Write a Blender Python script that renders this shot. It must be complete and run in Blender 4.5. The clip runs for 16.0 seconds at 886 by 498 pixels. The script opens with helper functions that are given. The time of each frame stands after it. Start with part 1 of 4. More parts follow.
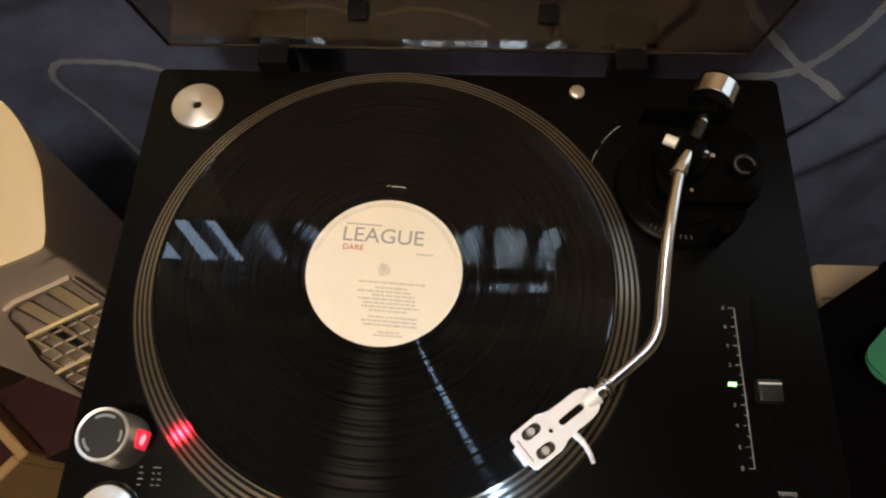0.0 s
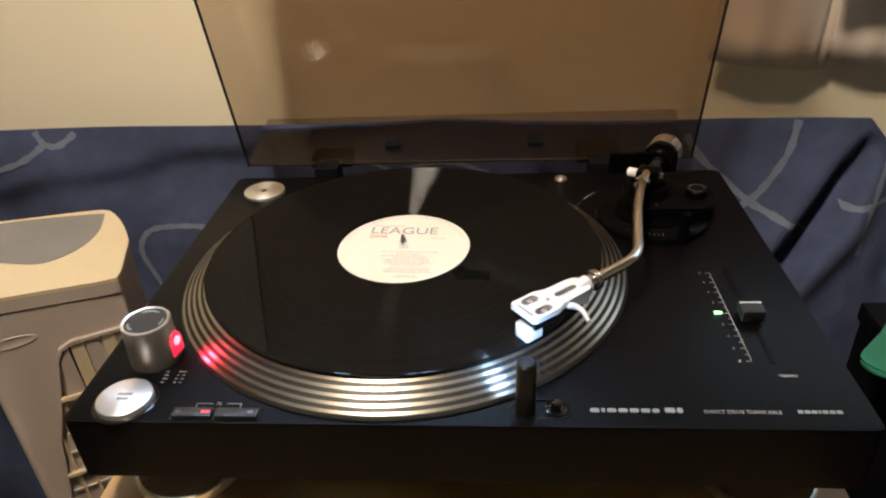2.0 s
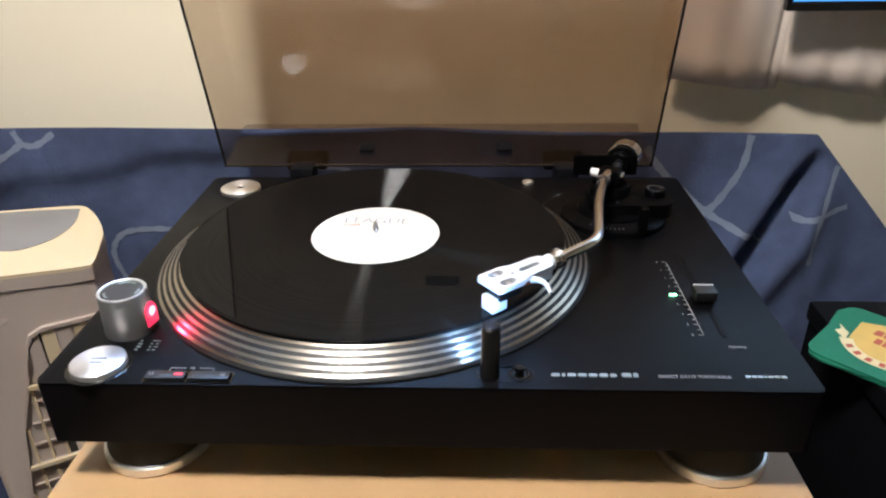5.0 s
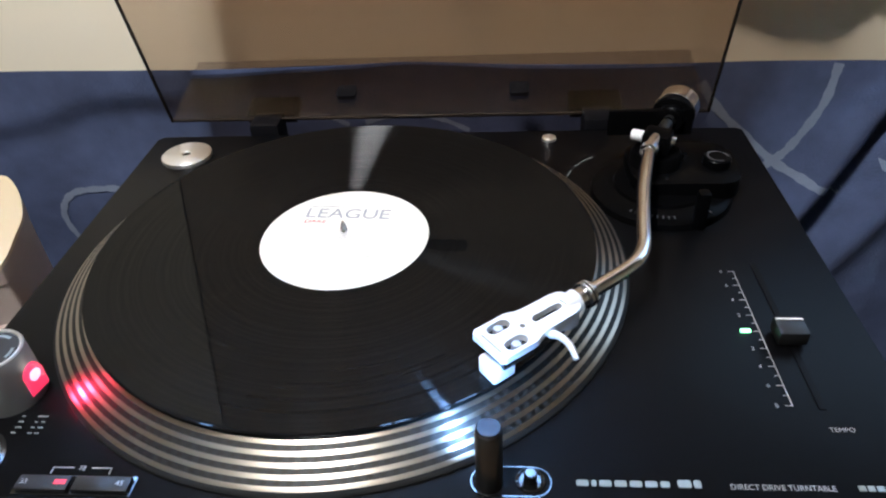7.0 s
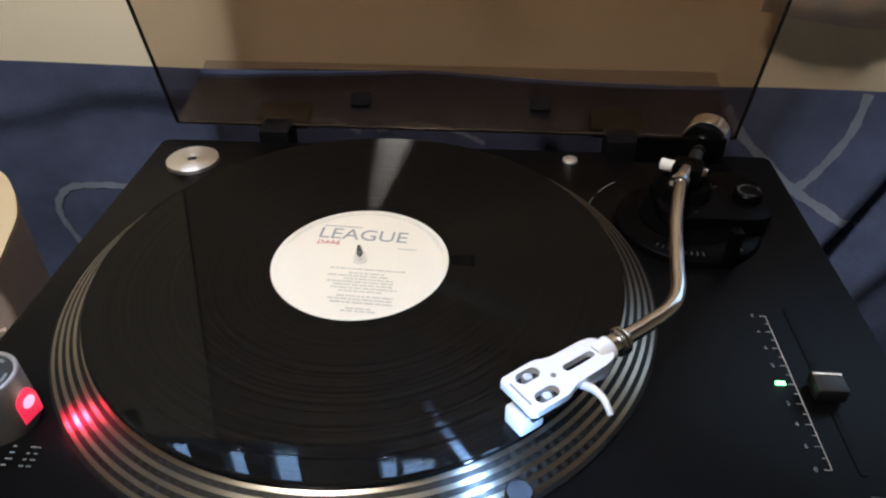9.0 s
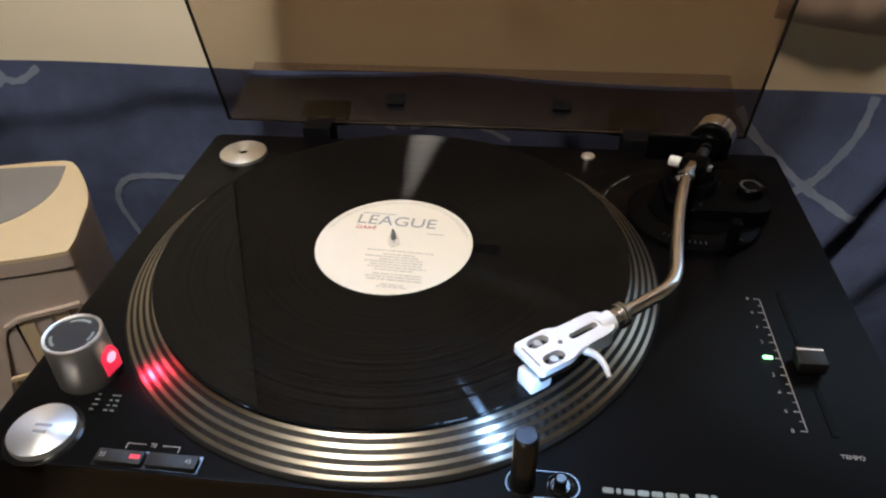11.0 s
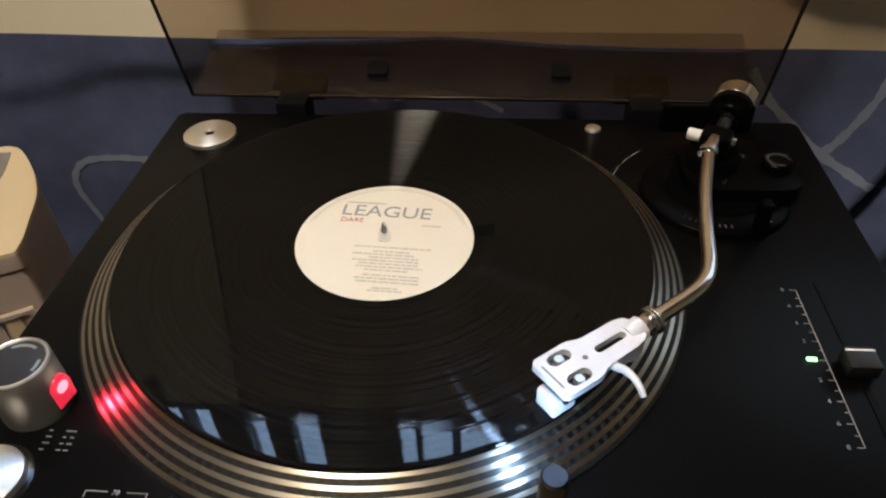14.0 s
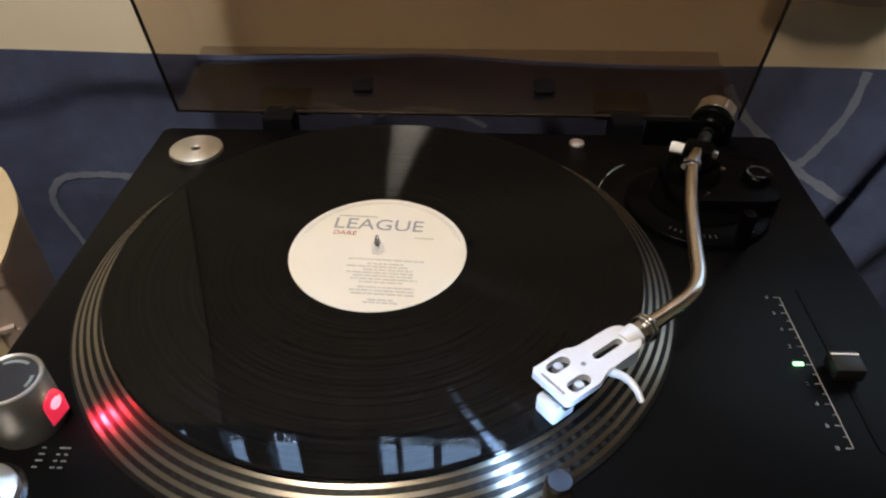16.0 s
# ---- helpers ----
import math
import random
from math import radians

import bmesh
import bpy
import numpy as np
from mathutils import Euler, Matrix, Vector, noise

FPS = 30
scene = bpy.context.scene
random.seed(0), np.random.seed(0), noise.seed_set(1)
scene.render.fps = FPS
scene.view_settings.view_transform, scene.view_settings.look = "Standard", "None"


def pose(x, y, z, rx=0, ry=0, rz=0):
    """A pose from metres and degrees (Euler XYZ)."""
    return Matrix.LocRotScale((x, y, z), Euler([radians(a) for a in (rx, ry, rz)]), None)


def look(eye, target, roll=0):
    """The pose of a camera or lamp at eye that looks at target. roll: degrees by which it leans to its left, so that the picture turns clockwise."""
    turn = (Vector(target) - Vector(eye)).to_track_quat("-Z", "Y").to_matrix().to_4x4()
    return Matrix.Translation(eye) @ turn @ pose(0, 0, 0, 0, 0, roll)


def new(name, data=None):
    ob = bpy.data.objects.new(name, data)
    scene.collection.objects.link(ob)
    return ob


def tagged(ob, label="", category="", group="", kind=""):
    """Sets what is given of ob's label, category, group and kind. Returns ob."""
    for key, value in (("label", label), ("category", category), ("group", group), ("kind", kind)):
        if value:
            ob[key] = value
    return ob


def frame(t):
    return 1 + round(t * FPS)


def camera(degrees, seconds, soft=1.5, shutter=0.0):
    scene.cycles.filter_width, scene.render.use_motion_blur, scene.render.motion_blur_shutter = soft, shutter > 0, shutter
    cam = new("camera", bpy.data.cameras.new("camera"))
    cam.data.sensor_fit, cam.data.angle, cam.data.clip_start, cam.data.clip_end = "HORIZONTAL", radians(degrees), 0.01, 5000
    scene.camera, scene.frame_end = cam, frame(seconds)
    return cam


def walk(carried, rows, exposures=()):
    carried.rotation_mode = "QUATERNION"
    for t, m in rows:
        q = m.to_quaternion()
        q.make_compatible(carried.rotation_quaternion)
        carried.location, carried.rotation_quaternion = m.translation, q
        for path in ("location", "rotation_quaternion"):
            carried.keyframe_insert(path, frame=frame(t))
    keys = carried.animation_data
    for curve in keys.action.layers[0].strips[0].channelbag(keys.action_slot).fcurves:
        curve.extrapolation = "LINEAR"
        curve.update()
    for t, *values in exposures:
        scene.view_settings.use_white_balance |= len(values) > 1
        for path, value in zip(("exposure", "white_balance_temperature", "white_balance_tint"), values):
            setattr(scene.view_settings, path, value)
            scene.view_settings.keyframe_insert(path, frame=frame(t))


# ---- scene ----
cam = camera(64.7, 16.0, soft=2.2)
PATH = [
    (0, (0.052, -0.16, 1.287), (-0.017, 0.629, -0.55), -3.0),
    (0.5, (0.051, -0.168, 1.219), (-0.001, 0.785, -0.539), -0.7),
    (1, (0.051, -0.228, 1.161), (-0.055, 1.082, -0.347), -1.9),
    (1.5, (0.057, -0.365, 1.149), (-0.105, 1.193, -0.095), -2.9),
    (2, (0.072, -0.448, 1.142), (-0.091, 1.265, 0.122), -3.3),
    (2.5, (0.075, -0.489, 1.124), (-0.054, 1.341, 0.326), -2.2),
    (3, (0.071, -0.507, 1.088), (-0.03, 1.373, 0.412), -1.1),
    (3.5, (0.076, -0.508, 1.068), (-0.007, 1.369, 0.382), -1.0),
    (6, (0.073, -0.427, 1.14), (-0.008, 1.284, 0.108), -1.0),
    (6.5, (0.074, -0.378, 1.133), (-0.061, 1.308, 0.066), -2.9),
    (7, (0.089, -0.331, 1.113), (-0.064, 1.272, -0.073), -3.5),
    (7.5, (0.08, -0.307, 1.112), (-0.063, 1.282, -0.094), -1.8),
    (8, (0.074, -0.301, 1.109), (-0.038, 1.284, -0.106), -0.9),
    (8.5, (0.069, -0.3, 1.113), (-0.038, 1.295, -0.089), -0.4),
    (11, (0.077, -0.346, 1.14), (-0.133, 1.234, -0.068), -1.4),
    (11.5, (0.049, -0.337, 1.146), (-0.129, 1.239, -0.073), -1.4),
    (12, (0.033, -0.341, 1.139), (-0.13, 1.19, -0.138), 0.2),
    (12.5, (0.049, -0.337, 1.139), (-0.079, 1.198, -0.138), 0.4),
    (13, (0.064, -0.314, 1.129), (-0.078, 1.203, -0.167), -0.9),
    (13.5, (0.062, -0.298, 1.119), (-0.106, 1.192, -0.206), -2.2),
    (14, (0.061, -0.296, 1.124), (-0.086, 1.221, -0.172), -1.8),
    (14.5, (0.061, -0.296, 1.131), (-0.109, 1.255, -0.121), -3.7),
    (15, (0.053, -0.301, 1.128), (-0.085, 1.256, -0.119), -2.9),
    (15.5, (0.049, -0.304, 1.128), (-0.038, 1.252, -0.125), -0.9),
    (16, (0.049, -0.302, 1.124), (-0.016, 1.253, -0.133), -0.3),
]
EXPOSURES = [(0, -0.03, 6650, 10), (1.5, 0.15, 6600, 10), (2.4, 0.68, 5500, 10), (3.0, 0.79, 5150, 10), (3.5, 0.81, 4950, 10), (6.0, 0.97, 5150, 10), (6.5, 0.95, 4650, 10), (7.0, 0.78, 4850, 10),
             (7.7, 0.38, 5150, 10), (8.5, 0.22, 5200, 10), (11.0, 0.16, 5550, 10), (12.5, 0.1, 5300, 10), (13.0, 0.05, 5450, 10), (14.2, 0.02, 6000, 10), (15.0, 0.02, 5900, 10), (16.0, 0.0, 5750, 10)]
walk(cam, [(t, look(eye, target, roll)) for t, eye, target, roll in PATH], EXPOSURES)

D = 0.86      # height of the deck's top plate
TABLE = 0.782

# ---- light ----
world = bpy.data.worlds.new("world")
scene.world = world
world.use_nodes = True
sky = world.node_tree.nodes.new("ShaderNodeTexSky")
sky.sky_type, sky.sun_disc, sky.sun_elevation, sky.sun_rotation = "NISHITA", False, radians(20), radians(150)
world.node_tree.links.new(sky.outputs[0], world.node_tree.nodes["Background"].inputs[0])
world.node_tree.nodes["Background"].inputs[1].default_value = 0.1


def lamp(name, kind, place, target, watts, colour, size, spot=None):
    data = bpy.data.lights.new(name, kind)
    data.energy, data.color = watts, colour
    if kind == "AREA":
        data.shape, data.size = "DISK", size
    else:
        data.shadow_soft_size = size
    if spot:
        data.spot_size, data.spot_blend = radians(spot), 0.6
    ob = new(name, data)
    ob.matrix_world = look(place, target)
    return ob


BULB_AT, BULB_AIM = Vector((-0.19, -0.40, 2.0)), Vector((-0.08, 0.16, 0.9))
bulb = lamp("ceiling_bulb", "AREA", BULB_AT, BULB_AIM, 9.6, (1.0, 0.82, 0.60), 0.22)
bulb.data.spread = radians(150)
lamp("stylus_light", "SPOT", (0.0835, -0.1465, D + 0.031), (0.058, -0.06, D + 0.010), 0.14, (0.45, 0.68, 1.0), 0.003, 150)
lamp("strobe_light", "SPOT", (-0.1295, -0.1095, D + 0.014), (-0.09, -0.105, D + 0.008), 0.06, (1.0, 0.02, 0.05), 0.003, 95)
scene.view_settings.exposure = 0.0


# ---- materials ----
def node_material(name, colour, rough=0.5, metal=0.0, noise_scale=0.0, vary=0.0, bump=0.0, bump_scale=None, coat=0.0,
                  emit=None, strength=0.0, spec=0.5, rough_vary=0.0):
    mat = bpy.data.materials.new(name)
    mat.use_nodes = True
    nodes, links = mat.node_tree.nodes, mat.node_tree.links
    p = nodes["Principled BSDF"]
    p.inputs["Base Color"].default_value = (*colour, 1)
    p.inputs["Roughness"].default_value = rough
    p.inputs["Metallic"].default_value = metal
    p.inputs["Coat Weight"].default_value = coat
    p.inputs["Coat Roughness"].default_value = 0.08
    p.inputs["Specular IOR Level"].default_value = spec
    if emit:
        p.inputs["Emission Color"].default_value = (*emit, 1)
        p.inputs["Emission Strength"].default_value = strength
    if noise_scale:
        coords = nodes.new("ShaderNodeTexCoord")
        big = nodes.new("ShaderNodeTexNoise")
        big.inputs["Scale"].default_value = noise_scale
        big.inputs["Detail"].default_value = 6
        links.new(coords.outputs["Object"], big.inputs["Vector"])
        if vary:
            mix = nodes.new("ShaderNodeMix")
            mix.data_type = "RGBA"
            mix.inputs["A"].default_value = (*[max(0, c * (1 - vary)) for c in colour], 1)
            mix.inputs["B"].default_value = (*[min(1, c * (1 + vary)) for c in colour], 1)
            links.new(big.outputs["Fac"], mix.inputs["Factor"])
            links.new(mix.outputs["Result"], p.inputs["Base Color"])
        if rough_vary:
            ramp = nodes.new("ShaderNodeMapRange")
            ramp.inputs["To Min"].default_value = max(0.02, rough - rough_vary)
            ramp.inputs["To Max"].default_value = rough + rough_vary
            links.new(big.outputs["Fac"], ramp.inputs["Value"])
            links.new(ramp.outputs["Result"], p.inputs["Roughness"])
        if bump:
            fine = nodes.new("ShaderNodeTexNoise")
            fine.inputs["Scale"].default_value = bump_scale or noise_scale * 12
            fine.inputs["Detail"].default_value = 3
            links.new(coords.outputs["Object"], fine.inputs["Vector"])
            b = nodes.new("ShaderNodeBump")
            b.inputs["Strength"].default_value = bump
            b.inputs["Distance"].default_value = 0.001
            links.new(fine.outputs["Fac"], b.inputs["Height"])
            links.new(b.outputs["Normal"], p.inputs["Normal"])
    return mat


def turned(mat, amount):
    """Turned metal or grooves: highlights spread across the circles round the object's z axis."""
    nodes, links = mat.node_tree.nodes, mat.node_tree.links
    t = nodes.new("ShaderNodeTangent")
    t.direction_type, t.axis = "RADIAL", "Z"
    p = nodes["Principled BSDF"]
    p.inputs["Anisotropic"].default_value = amount
    p.inputs["Anisotropic Rotation"].default_value = 0.25
    links.new(t.outputs[0], p.inputs["Tangent"])
    return mat


DECK = node_material("deck_black_paint", (0.0022, 0.0022, 0.0026), 0.34, 0, 9, 0.25, 0.12, 2600, spec=0.10, rough_vary=0.05)
PLINTH = node_material("plinth_black_paint", (0.0045, 0.0045, 0.0058), 0.5, 0, 9, 0.25, 0.12, 2600, spec=0.08, rough_vary=0.05)
ARMBLACK = node_material("arm_black_paint", (0.002, 0.002, 0.0022), 0.28, 0, 20, 0.25, 0.05, 1800, spec=0.03)
CAPSTEEL = turned(node_material("black_turned_steel", (0.045, 0.045, 0.05), 0.35, 1.0, 60, 0.1), 0.6)
BLACK = node_material("black_plastic", (0.010, 0.010, 0.010), 0.38, 0, 30, 0.3, 0.05, 900)
GLOSS = node_material("gloss_black_plastic", (0.006, 0.006, 0.006), 0.12, 0, 30, 0.3)
RUBBER = node_material("black_rubber", (0.008, 0.008, 0.008), 0.6, 0, 40, 0.3, 0.1, 900)
CHROME = node_material("chrome", (0.82, 0.82, 0.84), 0.13, 1.0, 40, 0.06, rough_vary=0.04)
SATIN = node_material("satin_silver", (0.66, 0.66, 0.67), 0.34, 0.85, 60, 0.08, 0.03, 1500)
KNOB = node_material("pewter_metal", (0.36, 0.35, 0.335), 0.42, 0.85, 40, 0.08, 0.03, 1500)
STEEL = node_material("satin_steel", (0.55, 0.53, 0.50), 0.26, 1.0, 60, 0.1, 0.03, 1500)
ALU = turned(node_material("turned_aluminium", (0.90, 0.89, 0.88), 0.42, 1.0, 60, 0.06), 0.55)
RIM = turned(node_material("platter_aluminium", (0.56, 0.50, 0.40), 0.33, 1.0, 90, 0.1), 0.7)
DOTS = node_material("strobe_dot_metal", (0.04, 0.037, 0.032), 0.35, 1.0, 60, 0.2)
EDGE = node_material("dark_acrylic_edge", (0.02, 0.016, 0.014), 0.15, 0, 40, 0.2)
# near-black, in place of the shade behind the heater's grille slats
GAPSHADE = node_material("grille_gap_shade", (0.012, 0.010, 0.008), 0.6, 0, 40, 0.3)
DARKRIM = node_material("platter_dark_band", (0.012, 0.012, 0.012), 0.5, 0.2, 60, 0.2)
SHELL = node_material("headshell_silver_white", (0.82, 0.83, 0.86), 0.36, 0.25, 60, 0.05, 0.04, 2000)
WHITE = node_material("white_plastic", (0.78, 0.78, 0.78), 0.35, 0, 40, 0.04)
PRINT = node_material("white_print", (0.34, 0.34, 0.35), 0.6, 0, 80, 0.08)
FAINTPRINT = node_material("faint_grey_print", (0.08, 0.08, 0.085), 0.6, 0, 80, 0.1)
DIMPRINT = node_material("grey_print", (0.24, 0.28, 0.28), 0.6, 0, 80, 0.08)
INK = node_material("label_ink", (0.30, 0.31, 0.33), 0.7, 0, 90, 0.2)
PALEINK = node_material("label_grey_ink", (0.56, 0.54, 0.48), 0.7, 0, 90, 0.15)
REDINK = node_material("label_red_ink", (0.45, 0.06, 0.05), 0.7, 0, 90, 0.2)
PAPER = node_material("cream_label_paper", (0.80, 0.76, 0.67), 0.55, 0, 45, 0.04, 0.05, 900)
GREENLED = node_material("green_led", (0.2, 0.6, 0.2), 0.4, emit=(0.42, 1.0, 0.38), strength=2.6)
REDLED = node_material("red_led_lens", (0.5, 0.02, 0.05), 0.3, emit=(1.0, 0.03, 0.07), strength=0.75)
REDCORE = node_material("red_led_core", (0.6, 0.2, 0.24), 0.3, emit=(1.0, 0.38, 0.46), strength=1.25)
REDDOT = node_material("red_led", (0.5, 0.02, 0.03), 0.4, emit=(1.0, 0.05, 0.08), strength=0.7)
WHITELED = node_material("stylus_led", (0.8, 0.8, 0.8), 0.4, emit=(0.7, 0.85, 1.0), strength=12.0)
CREAM = node_material("cream_plastic", (0.64, 0.52, 0.33), 0.42, 0, 6, 0.06, 0.06, 700)
GREIGE = node_material("grey_beige_plastic", (0.47, 0.39, 0.335), 0.45, 0, 6, 0.06, 0.06, 700)
SMOKYTOP = node_material("smoky_plastic", (0.20, 0.19, 0.185), 0.25, 0, 12, 0.25)
WALLPAINT = node_material("cream_wall_paint", (0.86, 0.77, 0.58), 0.75, 0, 1.3, 0.07, 0.15, 160)
CEILPAINT = node_material("white_ceiling_paint", (0.62, 0.60, 0.55), 0.85, 0, 2, 0.04)
CARPET = node_material("dark_carpet", (0.06, 0.045, 0.04), 0.95, 0, 30, 0.4, 0.6, 500)
PINE = node_material("pine_board", (0.50, 0.32, 0.15), 0.45, 0, 7, 0.2, 0.05, 200)
CURTAINMAT = node_material("beige_curtain_cloth", (0.80, 0.68, 0.58), 0.85, 0, 9, 0.12, 0.25, 900)
CLOTH = node_material("blue_cotton", (0.062, 0.080, 0.158), 0.9, 0, 38, 0.45, 0.8, 420)
CLOTHLINE = node_material("pale_blue_print", (0.19, 0.22, 0.30), 0.9, 0, 40, 0.2, 0.5, 1100)
GREEN = node_material("green_card", (0.02, 0.16, 0.09), 0.6, 0, 60, 0.15)
GOLD = node_material("gold_card_print", (0.62, 0.42, 0.10), 0.6, 0, 60, 0.15)
CREAMCARD = node_material("cream_card_print", (0.70, 0.60, 0.36), 0.6, 0, 60, 0.12)
REDCARD = node_material("red_card_print", (0.40, 0.08, 0.04), 0.6, 0, 60, 0.15)
DARKRED = node_material("dark_red_cloth", (0.035, 0.005, 0.006), 0.85, 0, 20, 0.3, 0.3, 500)
FRAMEDARK = node_material("dark_window_frame", (0.05, 0.045, 0.04), 0.4, 0, 20, 0.2)
FRAMEWHITE = node_material("white_window_frame", (0.7, 0.7, 0.7), 0.4, 0, 20, 0.05)
BULB = node_material("lamp_glass", (0.9, 0.85, 0.7), 0.4, emit=(1.0, 0.75, 0.45), strength=6)
SLATE = node_material("slate_badge", (0.03, 0.03, 0.045), 0.4, 0, 60, 0.2)


def vinyl_material():
    """Glossy black vinyl whose groove walls throw narrow streaks across the circles."""
    mat = node_material("black_vinyl", (0.004, 0.004, 0.004), 0.5, 0, 0, 0, spec=0.0, coat=0.21)
    nodes, links = mat.node_tree.nodes, mat.node_tree.links
    p = nodes["Principled BSDF"]
    p.inputs["Coat Roughness"].default_value = 0.02
    coords, radius, flat, unit = (nodes.new(k) for k in ("ShaderNodeTexCoord", "ShaderNodeVectorMath", "ShaderNodeVectorMath", "ShaderNodeVectorMath"))
    flat.operation, flat.inputs[1].default_value = "MULTIPLY", (1, 1, 0)
    radius.operation, unit.operation = "LENGTH", "NORMALIZE"
    links.new(coords.outputs["Object"], flat.inputs[0])
    links.new(flat.outputs[0], radius.inputs[0])
    links.new(flat.outputs[0], unit.inputs[0])
    rings = nodes.new("ShaderNodeTexNoise")      # loud and quiet passages, ring by ring
    rings.noise_dimensions = "1D"
    rings.inputs["Scale"].default_value = 420
    rings.inputs["Detail"].default_value = 4
    links.new(radius.outputs["Value"], rings.inputs["W"])
    shine, sway = nodes.new("ShaderNodeMapRange"), nodes.new("ShaderNodeMapRange")
    shine.inputs["From Min"].default_value, shine.inputs["From Max"].default_value = 0.40, 0.68
    shine.inputs["To Min"].default_value, shine.inputs["To Max"].default_value = 0.001, GROOVE_SHINE
    sway.inputs["To Min"].default_value, sway.inputs["To Max"].default_value = -0.02, 0.02
    links.new(rings.outputs["Fac"], shine.inputs["Value"])
    links.new(rings.outputs["Fac"], sway.inputs["Value"])
    tangent = nodes.new("ShaderNodeTangent")
    tangent.direction_type, tangent.axis = "RADIAL", "Z"
    last = p.outputs[0]
    for lean, rough, stretch, gain in ((1.07, 0.19, 0.66, 0.55), (-1.07, 0.19, 0.66, 0.55), (0.0, 0.27, 0.76, 0.14)):
        tilt, lift, wall, both = (nodes.new(k) for k in ("ShaderNodeVectorMath", "ShaderNodeVectorMath", "ShaderNodeBsdfAnisotropic", "ShaderNodeAddShader"))
        wall.distribution = "BECKMANN"
        tilt.operation, tilt.inputs["Scale"].default_value = "SCALE", lean
        lift.operation, lift.inputs[1].default_value = "ADD", (0, 0, 1)
        links.new(unit.outputs[0], tilt.inputs[0])
        links.new(tilt.outputs[0], lift.inputs[0])
        normal = nodes.new("ShaderNodeVectorMath")
        normal.operation = "NORMALIZE"
        links.new(lift.outputs[0], normal.inputs[0])
        wall.inputs["Roughness"].default_value, wall.inputs["Anisotropy"].default_value = rough, stretch
        links.new(normal.outputs[0], wall.inputs["Normal"])
        links.new(tangent.outputs[0], wall.inputs["Tangent"])
        links.new(sway.outputs["Result"], wall.inputs["Rotation"])
        dim = nodes.new("ShaderNodeMath")
        dim.operation, dim.inputs[1].default_value = "MULTIPLY", gain
        links.new(shine.outputs["Result"], dim.inputs[0])
        links.new(dim.outputs[0], wall.inputs["Color"])
        links.new(last, both.inputs[0])
        links.new(wall.outputs[0], both.inputs[1])
        last = both.outputs[0]
    links.new(last, nodes["Material Output"].inputs["Surface"])
    return mat


GROOVE_SHINE = 0.015
VINYL = vinyl_material()


def acrylic_material():
    mat = bpy.data.materials.new("smoked_acrylic")
    mat.use_nodes = True
    nodes, links = mat.node_tree.nodes, mat.node_tree.links
    nodes.remove(nodes["Principled BSDF"])
    clear, gloss = nodes.new("ShaderNodeBsdfTransparent"), nodes.new("ShaderNodeBsdfGlossy")
    clear.inputs[0].default_value = (0.82, 0.77, 0.72, 1)
    gloss.inputs["Roughness"].default_value = 0.015
    facing, mix = nodes.new("ShaderNodeLayerWeight"), nodes.new("ShaderNodeMixShader")
    power, gain = nodes.new("ShaderNodeMath"), nodes.new("ShaderNodeMath")
    power.operation, power.inputs[1].default_value = "POWER", 5
    gain.operation, gain.inputs[1].default_value, gain.inputs[2].default_value = "MULTIPLY_ADD", 0.6, 0.05
    links.new(facing.outputs["Facing"], power.inputs[0])
    links.new(power.outputs[0], gain.inputs[0])
    links.new(gain.outputs[0], mix.inputs[0])
    links.new(clear.outputs[0], mix.inputs[1])
    links.new(gloss.outputs[0], mix.inputs[2])
    links.new(mix.outputs[0], nodes["Material Output"].inputs["Surface"])
    return mat


ACRYLIC = acrylic_material()
DARKACRYLIC = acrylic_material()
DARKACRYLIC.name = "smoked_acrylic_thick"
for n in DARKACRYLIC.node_tree.nodes:
    if n.type == "BSDF_TRANSPARENT":
        n.inputs[0].default_value = (0.62, 0.57, 0.54, 1)

def screen_material():
    mat = node_material("lit_screen", (0.02, 0.02, 0.02), 0.25)
    nodes, links = mat.node_tree.nodes, mat.node_tree.links
    p = nodes["Principled BSDF"]
    coords, sep, ramp = nodes.new("ShaderNodeTexCoord"), nodes.new("ShaderNodeSeparateXYZ"), nodes.new("ShaderNodeValToRGB")
    links.new(coords.outputs["Generated"], sep.inputs[0])
    links.new(sep.outputs["Z"], ramp.inputs[0])
    ramp.color_ramp.elements[0].color, ramp.color_ramp.elements[0].position = (0.06, 0.22, 0.50, 1), 0.0
    ramp.color_ramp.elements[1].color, ramp.color_ramp.elements[1].position = (0.86, 0.97, 1.0, 1), 0.20
    links.new(ramp.outputs[0], p.inputs["Emission Color"])
    p.inputs["Emission Strength"].default_value = 1.1
    return mat


SCREEN = screen_material()


# ---- mesh helpers ----
def thing(name, place, label, category, group="", kind=""):
    ob = new(name)
    ob.empty_display_size = 0.02
    ob.location = place
    return tagged(ob, label, category, group, kind)


def smooth(mesh, angle=35):
    for f in mesh.polygons:
        f.use_smooth = True
    mesh.set_sharp_from_angle(angle=radians(angle))


def part(name, bm, material, parent=None, label="", angle=35):
    """Links a bmesh, in world coordinates, as one mesh object under a thing or a part."""
    mesh = bpy.data.meshes.new(name)
    bmesh.ops.recalc_face_normals(bm, faces=bm.faces)
    bm.to_mesh(mesh)
    bm.free()
    smooth(mesh, angle)
    for m in material if isinstance(material, (list, tuple)) else [material]:
        mesh.materials.append(m)
    ob = new(name, mesh)
    if parent:
        ob.parent = parent
        if parent.type == "EMPTY":
            ob.matrix_parent_inverse = Matrix.Translation(-parent.location)
    if label:
        ob["label"] = label
    return ob


